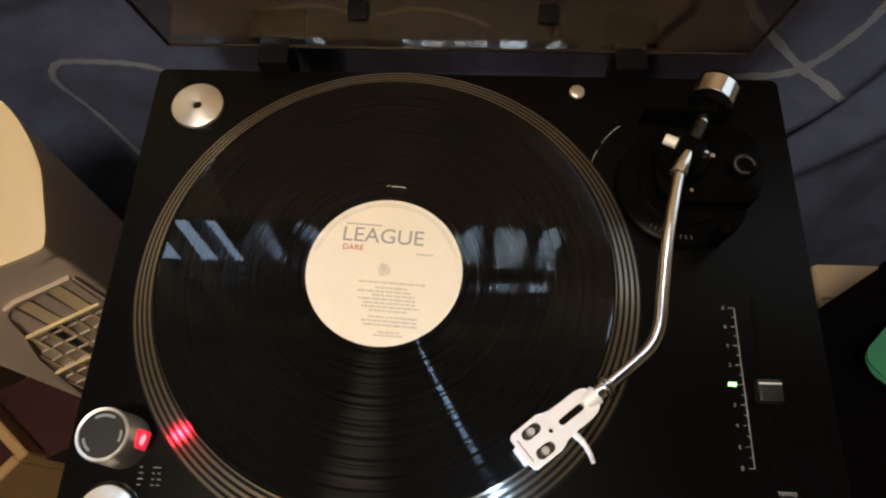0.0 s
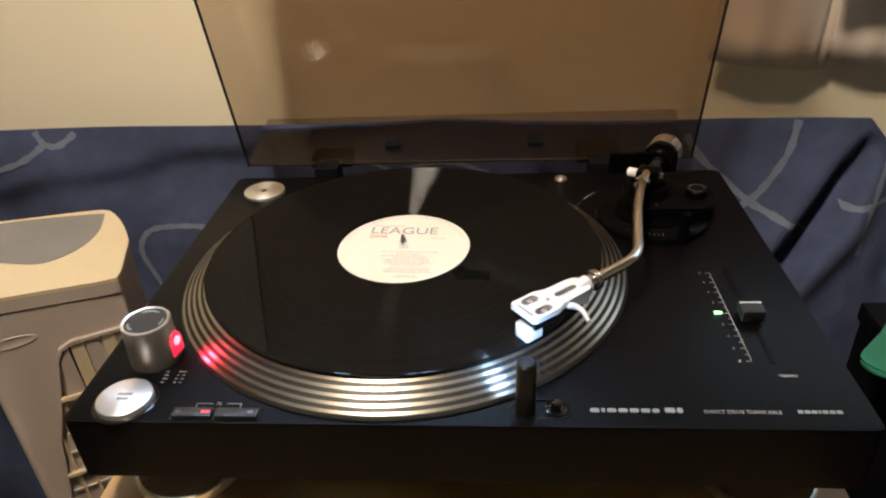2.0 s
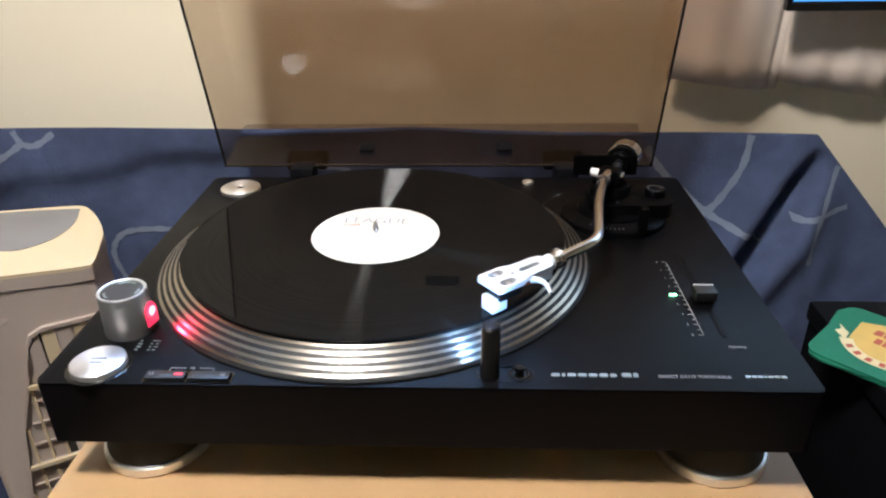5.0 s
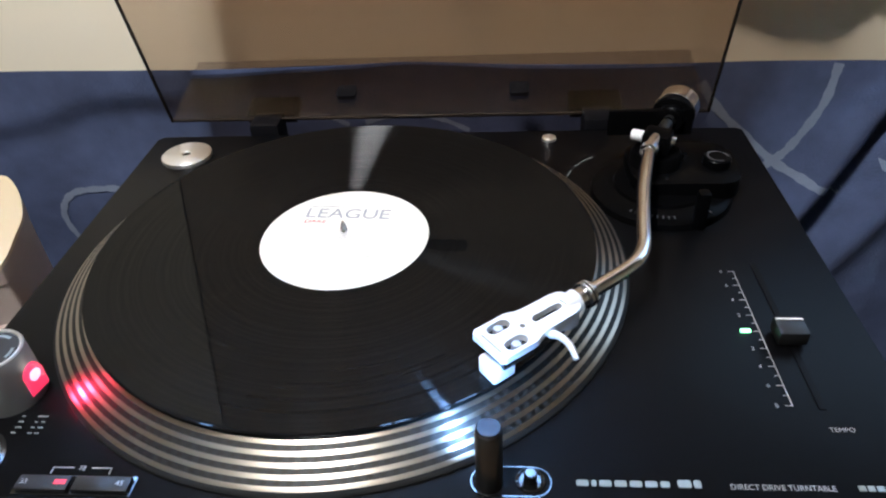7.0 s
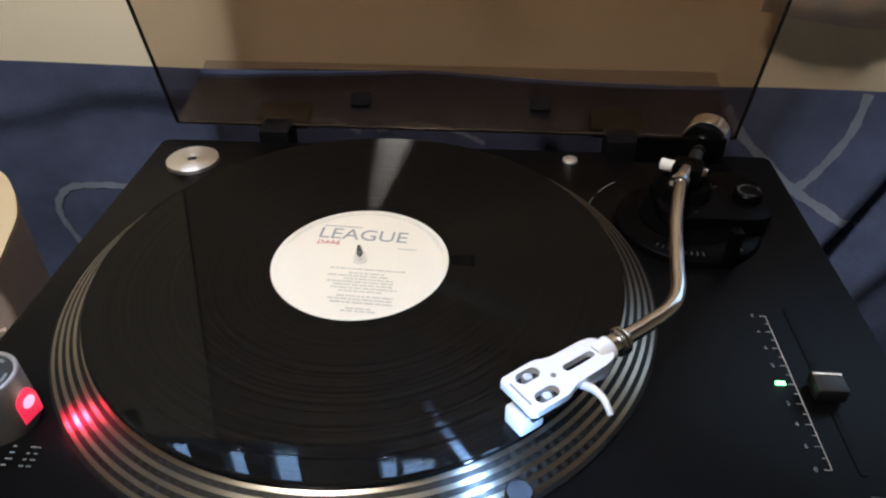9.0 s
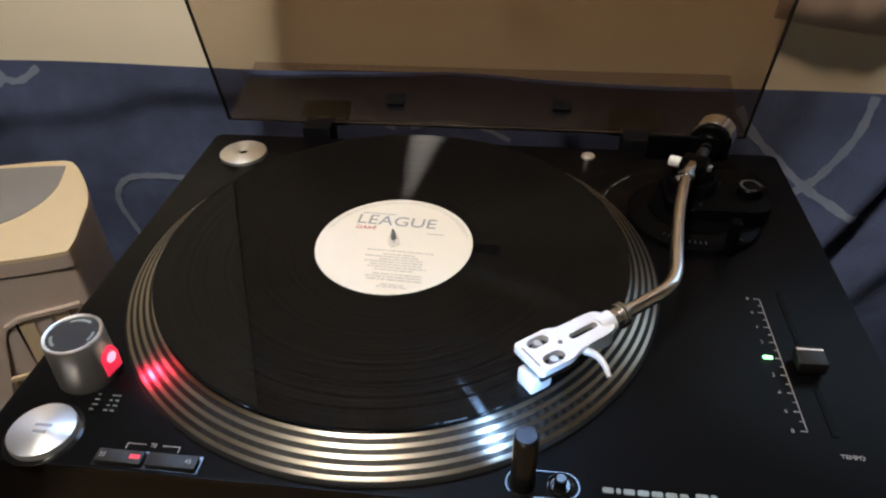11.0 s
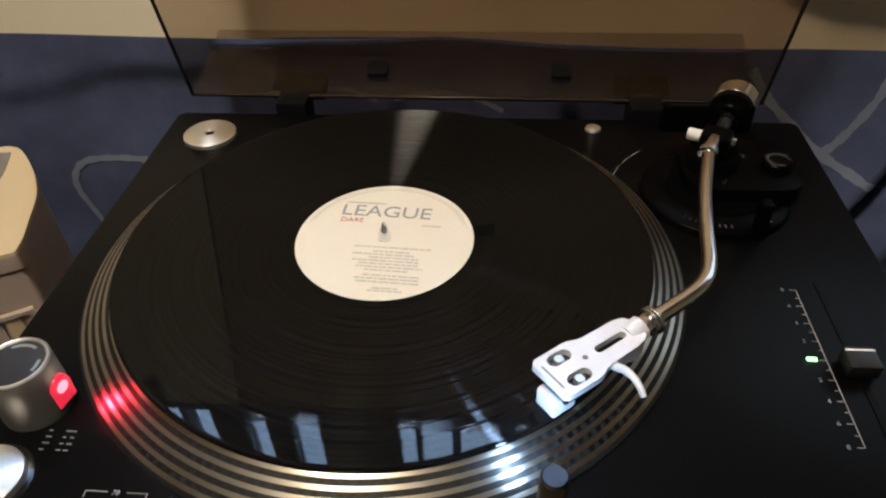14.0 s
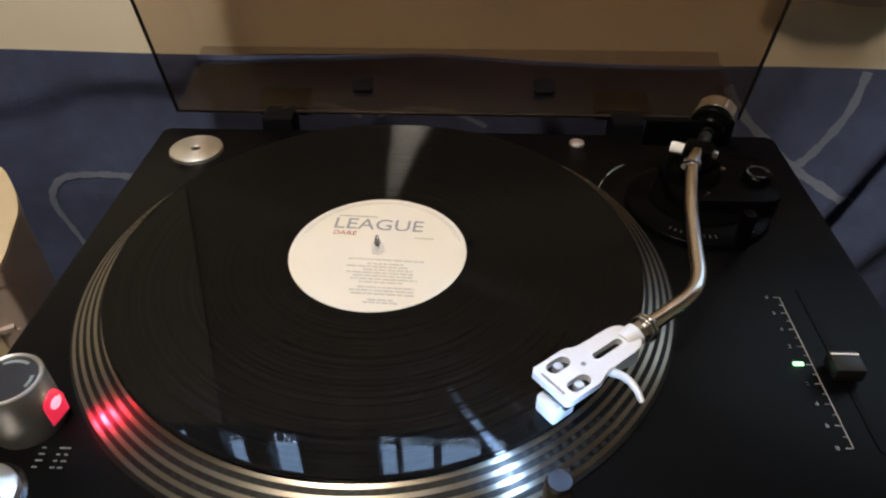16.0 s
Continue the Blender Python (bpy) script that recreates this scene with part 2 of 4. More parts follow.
def solid(name, bm, material, label, category, group="", kind="", angle=35):
    return tagged(part(name, bm, material, None, "", angle), label, category, group, kind)


def box(x0, x1, y0, y1, z0, z1, bevel=0.0, segments=2, bm=None, m=None):
    bm = bm or bmesh.new()
    made = bmesh.ops.create_cube(bm, size=1, matrix=(m or Matrix()) @ Matrix.LocRotScale(
        ((x0 + x1) / 2, (y0 + y1) / 2, (z0 + z1) / 2), None, (x1 - x0, y1 - y0, z1 - z0)))
    if bevel:
        edges = list({e for v in made["verts"] for e in v.link_edges})
        bmesh.ops.bevel(bm, geom=edges, offset=bevel, segments=segments, affect="EDGES", profile=0.6)
    return bm


def lathe(profile, centre=(0, 0, 0), segments=64, bm=None, m=None, marks=None):
    """Turns (radius, height) pairs round z. marks: a material index for each band."""
    bm = bm or bmesh.new()
    m = (m or Matrix()) if m else Matrix.Translation(centre)
    rings = []
    for r, z in profile:
        if r < 1e-6:
            rings.append([bm.verts.new(m @ Vector((0, 0, z)))])
        else:
            rings.append([bm.verts.new(m @ Vector((r * math.cos(2 * math.pi * k / segments), r * math.sin(2 * math.pi * k / segments), z)))
                          for k in range(segments)])
    for n, (a, b) in enumerate(zip(rings, rings[1:])):
        for k in range(segments):
            q = (k + 1) % segments
            if len(a) == 1 and len(b) == 1:
                continue
            if len(a) == 1:
                f = bm.faces.new((a[0], b[q], b[k]))
            elif len(b) == 1:
                f = bm.faces.new((a[k], a[q], b[0]))
            else:
                f = bm.faces.new((a[k], a[q], b[q], b[k]))
            if marks:
                f.material_index = marks[n]
    return bm


def along(a, b):
    """A pose at a whose z axis points to b."""
    return Matrix.Translation(a) @ (Vector(b) - Vector(a)).to_track_quat("Z", "Y").to_matrix().to_4x4()


def spline(points, steps=8):
    pts = [Vector(p) for p in points]
    out = []
    for n in range(len(pts) - 1):
        a, b, c, d = pts[max(n - 1, 0)], pts[n], pts[n + 1], pts[min(n + 2, len(pts) - 1)]
        for k in range(steps):
            t = k / steps
            out.append(0.5 * (2 * b + (c - a) * t + (2 * a - 5 * b + 4 * c - d) * t * t + (3 * b - a - 3 * c + d) * t ** 3))
    return out + [pts[-1]]


def tube(points, radius, segments=16, bm=None, taper=None):
    bm = bm or bmesh.new()
    rings = []
    for n, p in enumerate(points):
        way = (points[min(n + 1, len(points) - 1)] - points[max(n - 1, 0)]).normalized()
        side = way.cross(Vector((0, 0, 1))).normalized()
        up = side.cross(way)
        r = taper(n / (len(points) - 1)) if taper else radius
        rings.append([bm.verts.new(p + r * (math.cos(2 * math.pi * k / segments) * side + math.sin(2 * math.pi * k / segments) * up))
                      for k in range(segments)])
    for a, b in zip(rings, rings[1:]):
        for k in range(segments):
            bm.faces.new((a[k], a[(k + 1) % segments], b[(k + 1) % segments], b[k]))
    bm.faces.new(rings[0][::-1])
    bm.faces.new(rings[-1])
    return bm


def slab(outline, z0, z1, bm=None, m=None, bevel=0.0):
    """A flat body from an outline of (x, y), from z0 up to z1."""
    bm = bm or bmesh.new()
    m = m or Matrix()
    low = [bm.verts.new(m @ Vector((x, y, z0))) for x, y in outline]
    top = [bm.verts.new(m @ Vector((x, y, z1))) for x, y in outline]
    n = len(outline)
    face = bm.faces.new(top)
    bm.faces.new(low[::-1])
    for k in range(n):
        bm.faces.new((low[k], low[(k + 1) % n], top[(k + 1) % n], top[k]))
    if bevel:
        bmesh.ops.bevel(bm, geom=list(face.edges), offset=bevel, segments=2, affect="EDGES", profile=0.6)
    return bm


def rounded(x0, x1, y0, y1, r, steps=5):
    out = []
    for cx, cy, a in ((x1 - r, y1 - r, 0), (x0 + r, y1 - r, 90), (x0 + r, y0 + r, 180), (x1 - r, y0 + r, 270)):
        out += [(cx + r * math.cos(radians(a + 90 * k / steps)), cy + r * math.sin(radians(a + 90 * k / steps))) for k in range(steps + 1)]
    return out


def lettering(name, text, size, m, material, parent, align="LEFT", stretch=1.0):
    data = bpy.data.curves.new(name, "FONT")
    data.body, data.size, data.align_x, data.extrude = text, size, align, 0.00005
    temp = new(name + "_outline", data)
    bpy.context.view_layer.update()
    mesh = bpy.data.meshes.new_from_object(temp.evaluated_get(bpy.context.evaluated_depsgraph_get()))
    bpy.data.objects.remove(temp)
    mesh.transform(m @ Matrix.Diagonal((stretch, 1, 1, 1)))
    mesh.materials.clear()
    mesh.materials.append(material)
    ob = new(name, mesh)
    ob.parent = parent
    if parent.type == "EMPTY":
        ob.matrix_parent_inverse = Matrix.Translation(-parent.location)
    return ob


def cutter_slab(outline, z0, z1, holes):
    """A flat body with round or long holes through it."""
    bm = bmesh.new()
    loops = []
    for pts in [outline, *holes]:
        vs = [bm.verts.new((x, y, z1)) for x, y in pts]
        loops += [bm.edges.new((vs[k], vs[(k + 1) % len(vs)])) for k in range(len(vs))]
    bmesh.ops.triangle_fill(bm, edges=loops, use_beauty=True)
    made = bmesh.ops.extrude_face_region(bm, geom=bm.faces[:])
    for v in made["geom"]:
        if isinstance(v, bmesh.types.BMVert):
            v.co.z = z0
    return bm


# ---- the room ----
WALL_Y = 0.31
ROOM = (-2.0, 2.0, -2.8, 2.6)     # x from, x to, y from, ceiling
WIN = (-0.64, 0.225, 1.46, 2.0)   # window: x from, x to, z from, z to


def build_room():
    x0, x1, y0, top = ROOM
    tagged(solid("floor", box(x0 - 0.1, x1 + 0.1, y0 - 0.1, WALL_Y + 0.1, -0.05, 0), CARPET, "dark carpeted floor", "floor"), kind="structure")
    tagged(solid("ceiling", box(x0 - 0.1, x1 + 0.1, y0 - 0.1, WALL_Y + 0.12, top, top + 0.08), CEILPAINT, "off-white painted ceiling", "ceiling"), kind="structure")
    for name, b in (("wall_west", (x0 - 0.1, x0, y0 - 0.1, WALL_Y + 0.12)), ("wall_east", (x1, x1 + 0.1, y0 - 0.1, WALL_Y + 0.12)),
                    ("wall_south", (x0, x1, y0 - 0.1, y0))):
        tagged(solid(name, box(*b, 0, top), WALLPAINT, "cream painted wall", "wall"), kind="structure")
    a, b, c, d = WIN
    bm = bmesh.new()
    for q in ((x0, a, 0, top), (b, x1, 0, top), (a, b, 0, c), (a, b, d, top)):
        box(q[0], q[1], WALL_Y, WALL_Y + 0.06, q[2], q[3], bm=bm)
    tagged(solid("wall_north", bm, WALLPAINT, "cream painted wall with a window", "wall"), kind="structure")
    win = thing("window_1", ((a + b) / 2, WALL_Y + 0.06, c), "dark framed window of narrow panes with dusk light outside", "window", kind="structure")
    bars = [(a, -0.615), (-0.405, -0.395), (-0.358, -0.308), (-0.276, -0.238), (-0.195, -0.074), (-0.048, -0.041), (0.007, 0.019), (0.078, 0.098), (0.152, 0.174), (0.212, b)]
    bm = bmesh.new()
    for u, v in bars:
        box(u, v, WALL_Y + 0.002, WALL_Y + 0.032, c, d, 0.003, 1, bm=bm)
    for (_, u), (v, _) in zip(bars, bars[1:]):
        for low, high in ((c, c + 0.025), (1.712, 1.736), (1.845 if u > -0.1 else 1.80, d)):
            box(u - 0.001, v + 0.001, WALL_Y + 0.004, WALL_Y + 0.030, low, high, 0.003, 1, bm=bm)
    part("window_frame", bm, FRAMEDARK, win, "dark frame with a transom and narrow bars")
    for (_, u), (v, _) in zip(bars, bars[1:]):
        pane = part("pane", box(u, v, WALL_Y + 0.015, WALL_Y + 0.019, c + 0.025, 1.845 if u > -0.1 else 1.80), PANE, win)
        pane.visible_shadow = False


def sky_backdrop():
    mat = bpy.data.materials.new("pale_sky")
    mat.use_nodes = True
    nodes, links = mat.node_tree.nodes, mat.node_tree.links
    p = nodes["Principled BSDF"]
    coords, clouds, ramp = nodes.new("ShaderNodeTexCoord"), nodes.new("ShaderNodeTexNoise"), nodes.new("ShaderNodeValToRGB")
    clouds.inputs["Scale"].default_value = 1.2
    links.new(coords.outputs["Object"], clouds.inputs["Vector"])
    links.new(clouds.outputs["Fac"], ramp.inputs[0])
    ramp.color_ramp.elements[0].color, ramp.color_ramp.elements[1].color = (0.30, 0.46, 0.72, 1), (0.62, 0.78, 1.0, 1)
    p.inputs["Base Color"].default_value = (0, 0, 0, 1)
    links.new(ramp.outputs[0], p.inputs["Emission Color"])
    p.inputs["Emission Strength"].default_value = 36.0
    tagged(solid("backdrop", box(-3, 3, 1.8, 1.82, 0.5, 11.0), mat, "pale blue evening sky outside the window", "sky"), kind="structure")


sky_backdrop()
PANE = acrylic_material()
PANE.name = "window_glass"
for n in PANE.node_tree.nodes:
    if n.type == "BSDF_TRANSPARENT":
        n.inputs[0].default_value = (0.95, 0.97, 0.98, 1)
build_room()


def build_lamp():
    way = (BULB_AIM - BULB_AT).normalized()
    tilt = along(BULB_AT - way * 0.028, BULB_AIM)
    x, y = BULB_AT.x - way.x * 0.1, BULB_AT.y - way.y * 0.1
    t = thing("pendant_lamp", (x, y, 2.6), "hanging lamp with a dark shade giving warm light", "lamp")
    part("rose", lathe([(0, 0), (0.05, 0), (0.05, -0.02), (0.02, -0.03), (0, -0.03)], (x, y, 2.6), 24), STEEL, t)
    part("cord", tube([Vector((x, y, 2.575)), tilt @ Vector((0, 0, -0.088))], 0.004, 8), BLACK, t)
    part("shade", lathe([(0.0, -0.09), (0.025, -0.09), (0.04, -0.08), (0.10, 0.027), (0.097, 0.027), (0.038, -0.076), (0, -0.086)], m=tilt, segments=40), BLACK, t)
    part("diffuser", lathe([(0, 0.022), (0.078, 0.022), (0.078, 0.019), (0, 0.019)], m=tilt, segments=40), BULB, t)


build_lamp()


# ---- cloth over the sofa back ----
def cloth_top(x):
    z = 0.880 - 0.012 * max(0, x + 0.2)
    if x > 0.44:
        z -= 1.1 * min(x - 0.44, 0.12)
    if x > 0.56:
        z -= 0.45 * (x - 0.56)
    return z


def cloth_front(x, z):
    """y of the cloth's front at x and z."""
    drop = cloth_top(x) - z
    y = 0.243 - 0.010 * min(1, drop / 0.3)
    if x > 0.3:
        y -= 0.06 * min(1, (x - 0.3) / 0.25) * min(1, drop / 0.25 + 0.2)
    deep = min(1, max(0, drop) / 0.12)
    y += deep * (0.006 * math.sin(23 * x + 4 * z) + 0.004 * math.sin(51 * x - 9 * z + 1.3))
    y += 0.003 * math.sin(17 * x + 30 * z)
    y += deep * (0.010 * noise.noise(Vector((6 * x, 3.2 * z, 0.3))) + 0.004 * noise.noise(Vector((19 * x, 9 * z + 4 * x, 1.7))))
    ridge = 0.872 + 0.16 * (x + 0.2) + 0.004 * math.sin(40 * x)      # a long soft fold under the top edge
    if x < 0.1:
        s = min(1, max(0, (ridge - z) / 0.03))
        y += 0.008 * s * s * (3 - 2 * s) * min(1, (0.1 - x) / 0.1)
    if x > 0.44:      # the crumpled end of the throw
        y += deep * min(1, (x - 0.44) / 0.08) * (0.022 * noise.noise(Vector((13 * x, 9 * z + 5 * x, 2.1))) + 0.008 * noise.noise(Vector((37 * x, 21 * z, 5.3))))
    crease = x - (0.452 - 0.55 * (0.86 - z))        # one sharp fold that runs down from the corner
    y += 0.026 * math.exp(-(crease / 0.012) ** 2) * min(1, max(0, drop) / 0.05) - 0.014 * math.exp(-((crease + 0.03) / 0.018) ** 2) * deep
    y -= 0.018 * math.exp(-((crease - 0.03) / 0.02) ** 2) * deep
    return y


def build_cloth():
    bm = bmesh.new()
    rows = []
    nx = 640
    for i in range(nx + 1):
        x = -0.95 + 1.75 * i / nx
        top = cloth_top(x)
        col = [bm.verts.new((x, 0.296, top - 0.16)), bm.verts.new((x, 0.284, top - 0.05)), bm.verts.new((x, 0.27, top - 0.008))]
        for k in range(5):
            a = k / 4 * math.pi / 2
            yf = cloth_front(x, top - 0.012)
            col.append(bm.verts.new((x, yf + 0.014 - 0.014 * math.sin(a), top - 0.012 + 0.012 * math.cos(a))))
        for k in range(1, 71):
            z = (top - 0.012) * (1 - (k / 70) ** 1.6) + 0.02
            col.append(bm.verts.new((x, cloth_front(x, z), z)))
        rows.append(col)
    for a, b in zip(rows, rows[1:]):
        for k in range(len(a) - 1):
            bm.faces.new((a[k], b[k], b[k + 1], a[k + 1]))
    ob = solid("blue_throw", bm, CLOTH, "dark blue cotton throw with pale squiggle print over a sofa back", "throw", angle=80)
    for n, (width, pts) in enumerate(CLOTH_LINES):
        line = spline([(x, 0, z) for x, z in pts], 14)
        bm = bmesh.new()
        last = None
        for k, p in enumerate(line):
            q = line[min(k + 1, len(line) - 1)] - line[max(k - 1, 0)]
            side = Vector((-q.z, 0, q.x)).normalized() * width * 0.42 * (1 + 0.15 * math.sin(k * 0.7) + 0.1 * math.sin(k * 1.9))
            now = []
            for s in (1, 0, -1):
                c = p + side * s
                now.append(bm.verts.new((c.x, cloth_front(c.x, c.z) - 0.0009, c.z)))
            if last:
                bm.faces.new((last[0], now[0], now[1], last[1]))
                bm.faces.new((last[1], now[1], now[2], last[2]))
            last = now
        part("printed_line", bm, CLOTHLINE, ob, "", 80)


CLOTH_LINES = [
    (0.009, [(0.262, 0.865), (0.285, 0.835), (0.332, 0.795), (0.37, 0.774), (0.402, 0.758)]),
    (0.009, [(0.372, 0.878), (0.366, 0.845), (0.347, 0.812), (0.332, 0.795), (0.305, 0.772), (0.27, 0.745)]),
    (0.007, [(0.425, 0.79), (0.455, 0.794), (0.485, 0.80)]),
    (0.007, [(0.468, 0.845), (0.455, 0.80), (0.447, 0.77), (0.445, 0.74)]),
    (0.008, [(-0.325, 0.60), (-0.338, 0.65), (-0.350, 0.69), (-0.358, 0.72), (-0.354, 0.741), (-0.338, 0.757), (-0.31, 0.763), (-0.28, 0.763), (-0.25, 0.755), (-0.21, 0.735)]),
    (0.008, [(-0.435, 0.884), (-0.427, 0.870), (-0.411, 0.868), (-0.39, 0.881)]),
    (0.008, [(-0.51, 0.838), (-0.487, 0.842), (-0.456, 0.852), (-0.427, 0.870)]),
    (0.005, [(-0.126, 0.828), (-0.104, 0.836), (-0.072, 0.838), (-0.045, 0.828)]),
    (0.005, [(-0.03, 0.83), (0.0, 0.836), (0.035, 0.833), (0.065, 0.822)]),
]
build_cloth()


# ---- curtain and screen ----
def build_curtain():
    bm = bmesh.new()
    grid = []
    for i in range(241):
        x = 0.300 + 0.75 * i / 240
        u = (x - 0.285) / 0.125
        f = u % 1
        soft = math.sin(math.pi * min(1, max(0, (f - 0.02) / 0.9))) ** 0.45 * (0.75 + 0.25 * math.sin(3.1 * u + 0.4)) + 0.06 * math.sin(21 * u)
        col = []
        for k in range(41):
            s = k / 40
            z = 0.932 - 0.017 * min(1, f / 0.85) - 0.008 * (u > 1) + s * (2.12 - 0.935)
            y = 0.296 - 0.018 * soft * (1 - 0.3 * s) + 0.0025 * math.sin(19 * z + 7 * u) * min(1, 3 * s + 0.2)
            col.append(bm.verts.new((x - 0.018 * (1 - s) ** 6 * math.exp(-u * 2) + 0.02 * s, y, z)))
        grid.append(col)
    for a, b in zip(grid, grid[1:]):
        for k in range(40):
            bm.faces.new((a[k], b[k], b[k + 1], a[k + 1]))
    ob = solid("curtain", bm, CURTAINMAT, "beige curtain hanging in loose folds beside the window", "curtain", angle=80)
    mod = ob.modifiers.new("thickness", "SOLIDIFY")
    mod.thickness = 0.003
    rod = thing("curtain_rail", (0.05, 0.27, 2.12), "plain white curtain rail above the window", "curtain rail")
    part("rail", tube([Vector((-0.75, 0.285, 2.125)), Vector((1.1, 0.285, 2.125))], 0.008), FRAMEWHITE, rod)
    for x in (-0.7, 1.05):
        part("bracket", box(x - 0.01, x + 0.01, 0.28, WALL_Y, 2.118, 2.132, 0.002, 1), FRAMEWHITE, rod)


build_curtain()


def build_net_curtains():
    mat = node_material("grey_net_cloth", (0.55, 0.56, 0.58), 0.9, 0, 60, 0.2, 0.3, 1500)
    p = mat.node_tree.nodes["Principled BSDF"]
    p.inputs["Transmission Weight"].default_value, p.inputs["Roughness"].default_value = 0.12, 0.9
    for x0, x1 in ((-0.645, -0.484), (-0.458, -0.412)):
        bm = bmesh.new()
        cols = []
        for i in range(49):
            x = x0 + (x1 - x0) * i / 48
            cols.append([bm.verts.new((x - 0.05 * (z - 1.6), 0.296 + 0.006 * math.sin(95 * x) + 0.002 * math.sin(260 * x + 5 * z), z)) for z in (1.42, 1.6, 1.8, 2.0, 2.12)])
        for u, v in zip(cols, cols[1:]):
            for k in range(4):
                bm.faces.new((u[k], v[k], v[k + 1], u[k + 1]))
        ob = solid("net_curtain", bm, mat, "thin grey net curtain hanging before the window", "net curtain", "net curtains", angle=80)
        ob.modifiers.new("thickness", "SOLIDIFY").thickness = 0.001


build_net_curtains()


def build_screen():
    x0, x1, z0, z1, y = 0.3857, 0.962, 1.0024, 1.332, 0.255
    t = thing("television", (0.66, y, z0), "flat black framed television showing a pale blue picture", "television")
    bm = bmesh.new()
    for q in ((x0, x1, z0, z0 + 0.009), (x0, x1, z1 - 0.007, z1), (x0, x0 + 0.006, z0 + 0.009, z1 - 0.007), (x1 - 0.006, x1, z0 + 0.009, z1 - 0.007)):
        box(q[0], q[1], y - 0.004, y + 0.006, q[2], q[3], 0.0012, 1, bm=bm)
    part("bezel", bm, GLOSS, t)
    part("screen", box(x0 + 0.005, x1 - 0.005, y - 0.001, y + 0.004, z0 + 0.008, z1 - 0.006), SCREEN, t, "lit pale blue screen")
    part("back_cover", box(x0 + 0.004, x1 - 0.004, y + 0.006, y + 0.014, z0 + 0.004, z1 - 0.004, 0.003), BLACK, t)
    part("wall_bracket", box(0.64, 0.68, y + 0.013, WALL_Y, 1.14, 1.18, 0.003, 1), BLACK, t)


build_screen()


# ---- table ----
def build_table():
    t = thing("side_table", (0.05, 0.0, 0), "small pine side table under the turntable", "table")
    part("tabletop", box(-0.19, 0.284, -0.235, 0.19, TABLE - 0.022, TABLE, 0.003), PINE, t)
    for x in (-0.165, 0.259):
        for y in (-0.21, 0.165):
            part("leg", box(x - 0.018, x + 0.018, y - 0.018, y + 0.018, 0, TABLE - 0.022, 0.003), PINE, t)


build_table()


# ---- turntable ----
deck = thing("turntable", (0.046, 0, TABLE), "black direct drive turntable with its lid open on a pine table", "turntable")


def build_plinth():
    x0, x1, y0, y1 = -0.183, 0.275, -0.166, 0.165
    bm = slab(rounded(x0, x1, y0, y1, 0.004), 0.815, D - 0.0025)
    part("plinth", bm, PLINTH, deck)
    bm = slab(rounded(x0, x1, y0, y1, 0.004), D - 0.0025, D, bevel=0.0012)
    part("top_plate", bm, DECK, deck)
    for x in (-0.137, 0.232):
        for y in (-0.128, 0.125):
            foot = part("foot", lathe([(0, 0.034), (0.026, 0.034), (0.028, 0.03), (0.030, 0.016), (0.033, 0.010), (0.033, 0.008), (0, 0.008)],
                                      (x, y, TABLE), 48), RUBBER, deck)
            part("foot_ring", lathe([(0.0, 0.008), (0.0345, 0.008), (0.0355, 0.007), (0.0355, 0.001), (0.034, 0), (0, 0)], (x, y, TABLE), 48), ALU, foot,
                 "silver metal ring")


build_plinth()


def build_platter():
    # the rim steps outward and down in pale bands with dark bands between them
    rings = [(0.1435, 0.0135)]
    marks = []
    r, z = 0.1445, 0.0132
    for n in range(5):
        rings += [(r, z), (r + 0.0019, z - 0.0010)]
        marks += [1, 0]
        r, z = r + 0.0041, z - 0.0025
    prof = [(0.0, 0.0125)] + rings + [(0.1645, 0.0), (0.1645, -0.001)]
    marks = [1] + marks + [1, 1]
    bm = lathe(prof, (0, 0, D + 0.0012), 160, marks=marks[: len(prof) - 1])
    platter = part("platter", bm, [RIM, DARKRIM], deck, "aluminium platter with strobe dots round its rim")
    # strobe dots in the dark bands
    verts, faces = [], []
    r, z = 0.1445, 0.0132
    for n in range(4):
        count = 180
        ra, za, rb, zb = r + 0.0023, z - 0.0012, r + 0.0037, z - 0.0021
        for k in range(count):
            a = 2 * math.pi * (k + 0.5 * n) / count
            h = 0.22 * 2 * math.pi / count
            base = len(verts)
            for rr, zz, aa in ((ra, za, a - h), (rb, zb, a - h), (rb, zb, a + h), (ra, za, a + h)):
                verts.append((rr * math.cos(aa), rr * math.sin(aa), D + 0.0012 + zz + 0.0003))
            faces.append((base, base + 1, base + 2, base + 3))
        r, z = r + 0.0041, z - 0.0025
    mesh = bpy.data.meshes.new("strobe_dots")
    mesh.from_pydata(verts, [], faces)
    mesh.materials.append(DOTS)
    ob = new("strobe_dots", mesh)
    ob.parent = platter
    ob["kind"] = "stuff"
    part("spindle", lathe([(0, 0.0285), (0.0008, 0.0282), (0.0022, 0.0245), (0.0036, 0.0205), (0.0037, 0.012), (0, 0.012)], (0, 0, D), 24), CHROME, deck)
    part("slipmat", lathe([(0, 0.0155), (0.143, 0.0155), (0.1435, 0.0150), (0.1435, 0.0140), (0, 0.0140)], (0, 0, D), 96), RUBBER, deck, "thin black slipmat")


build_platter()


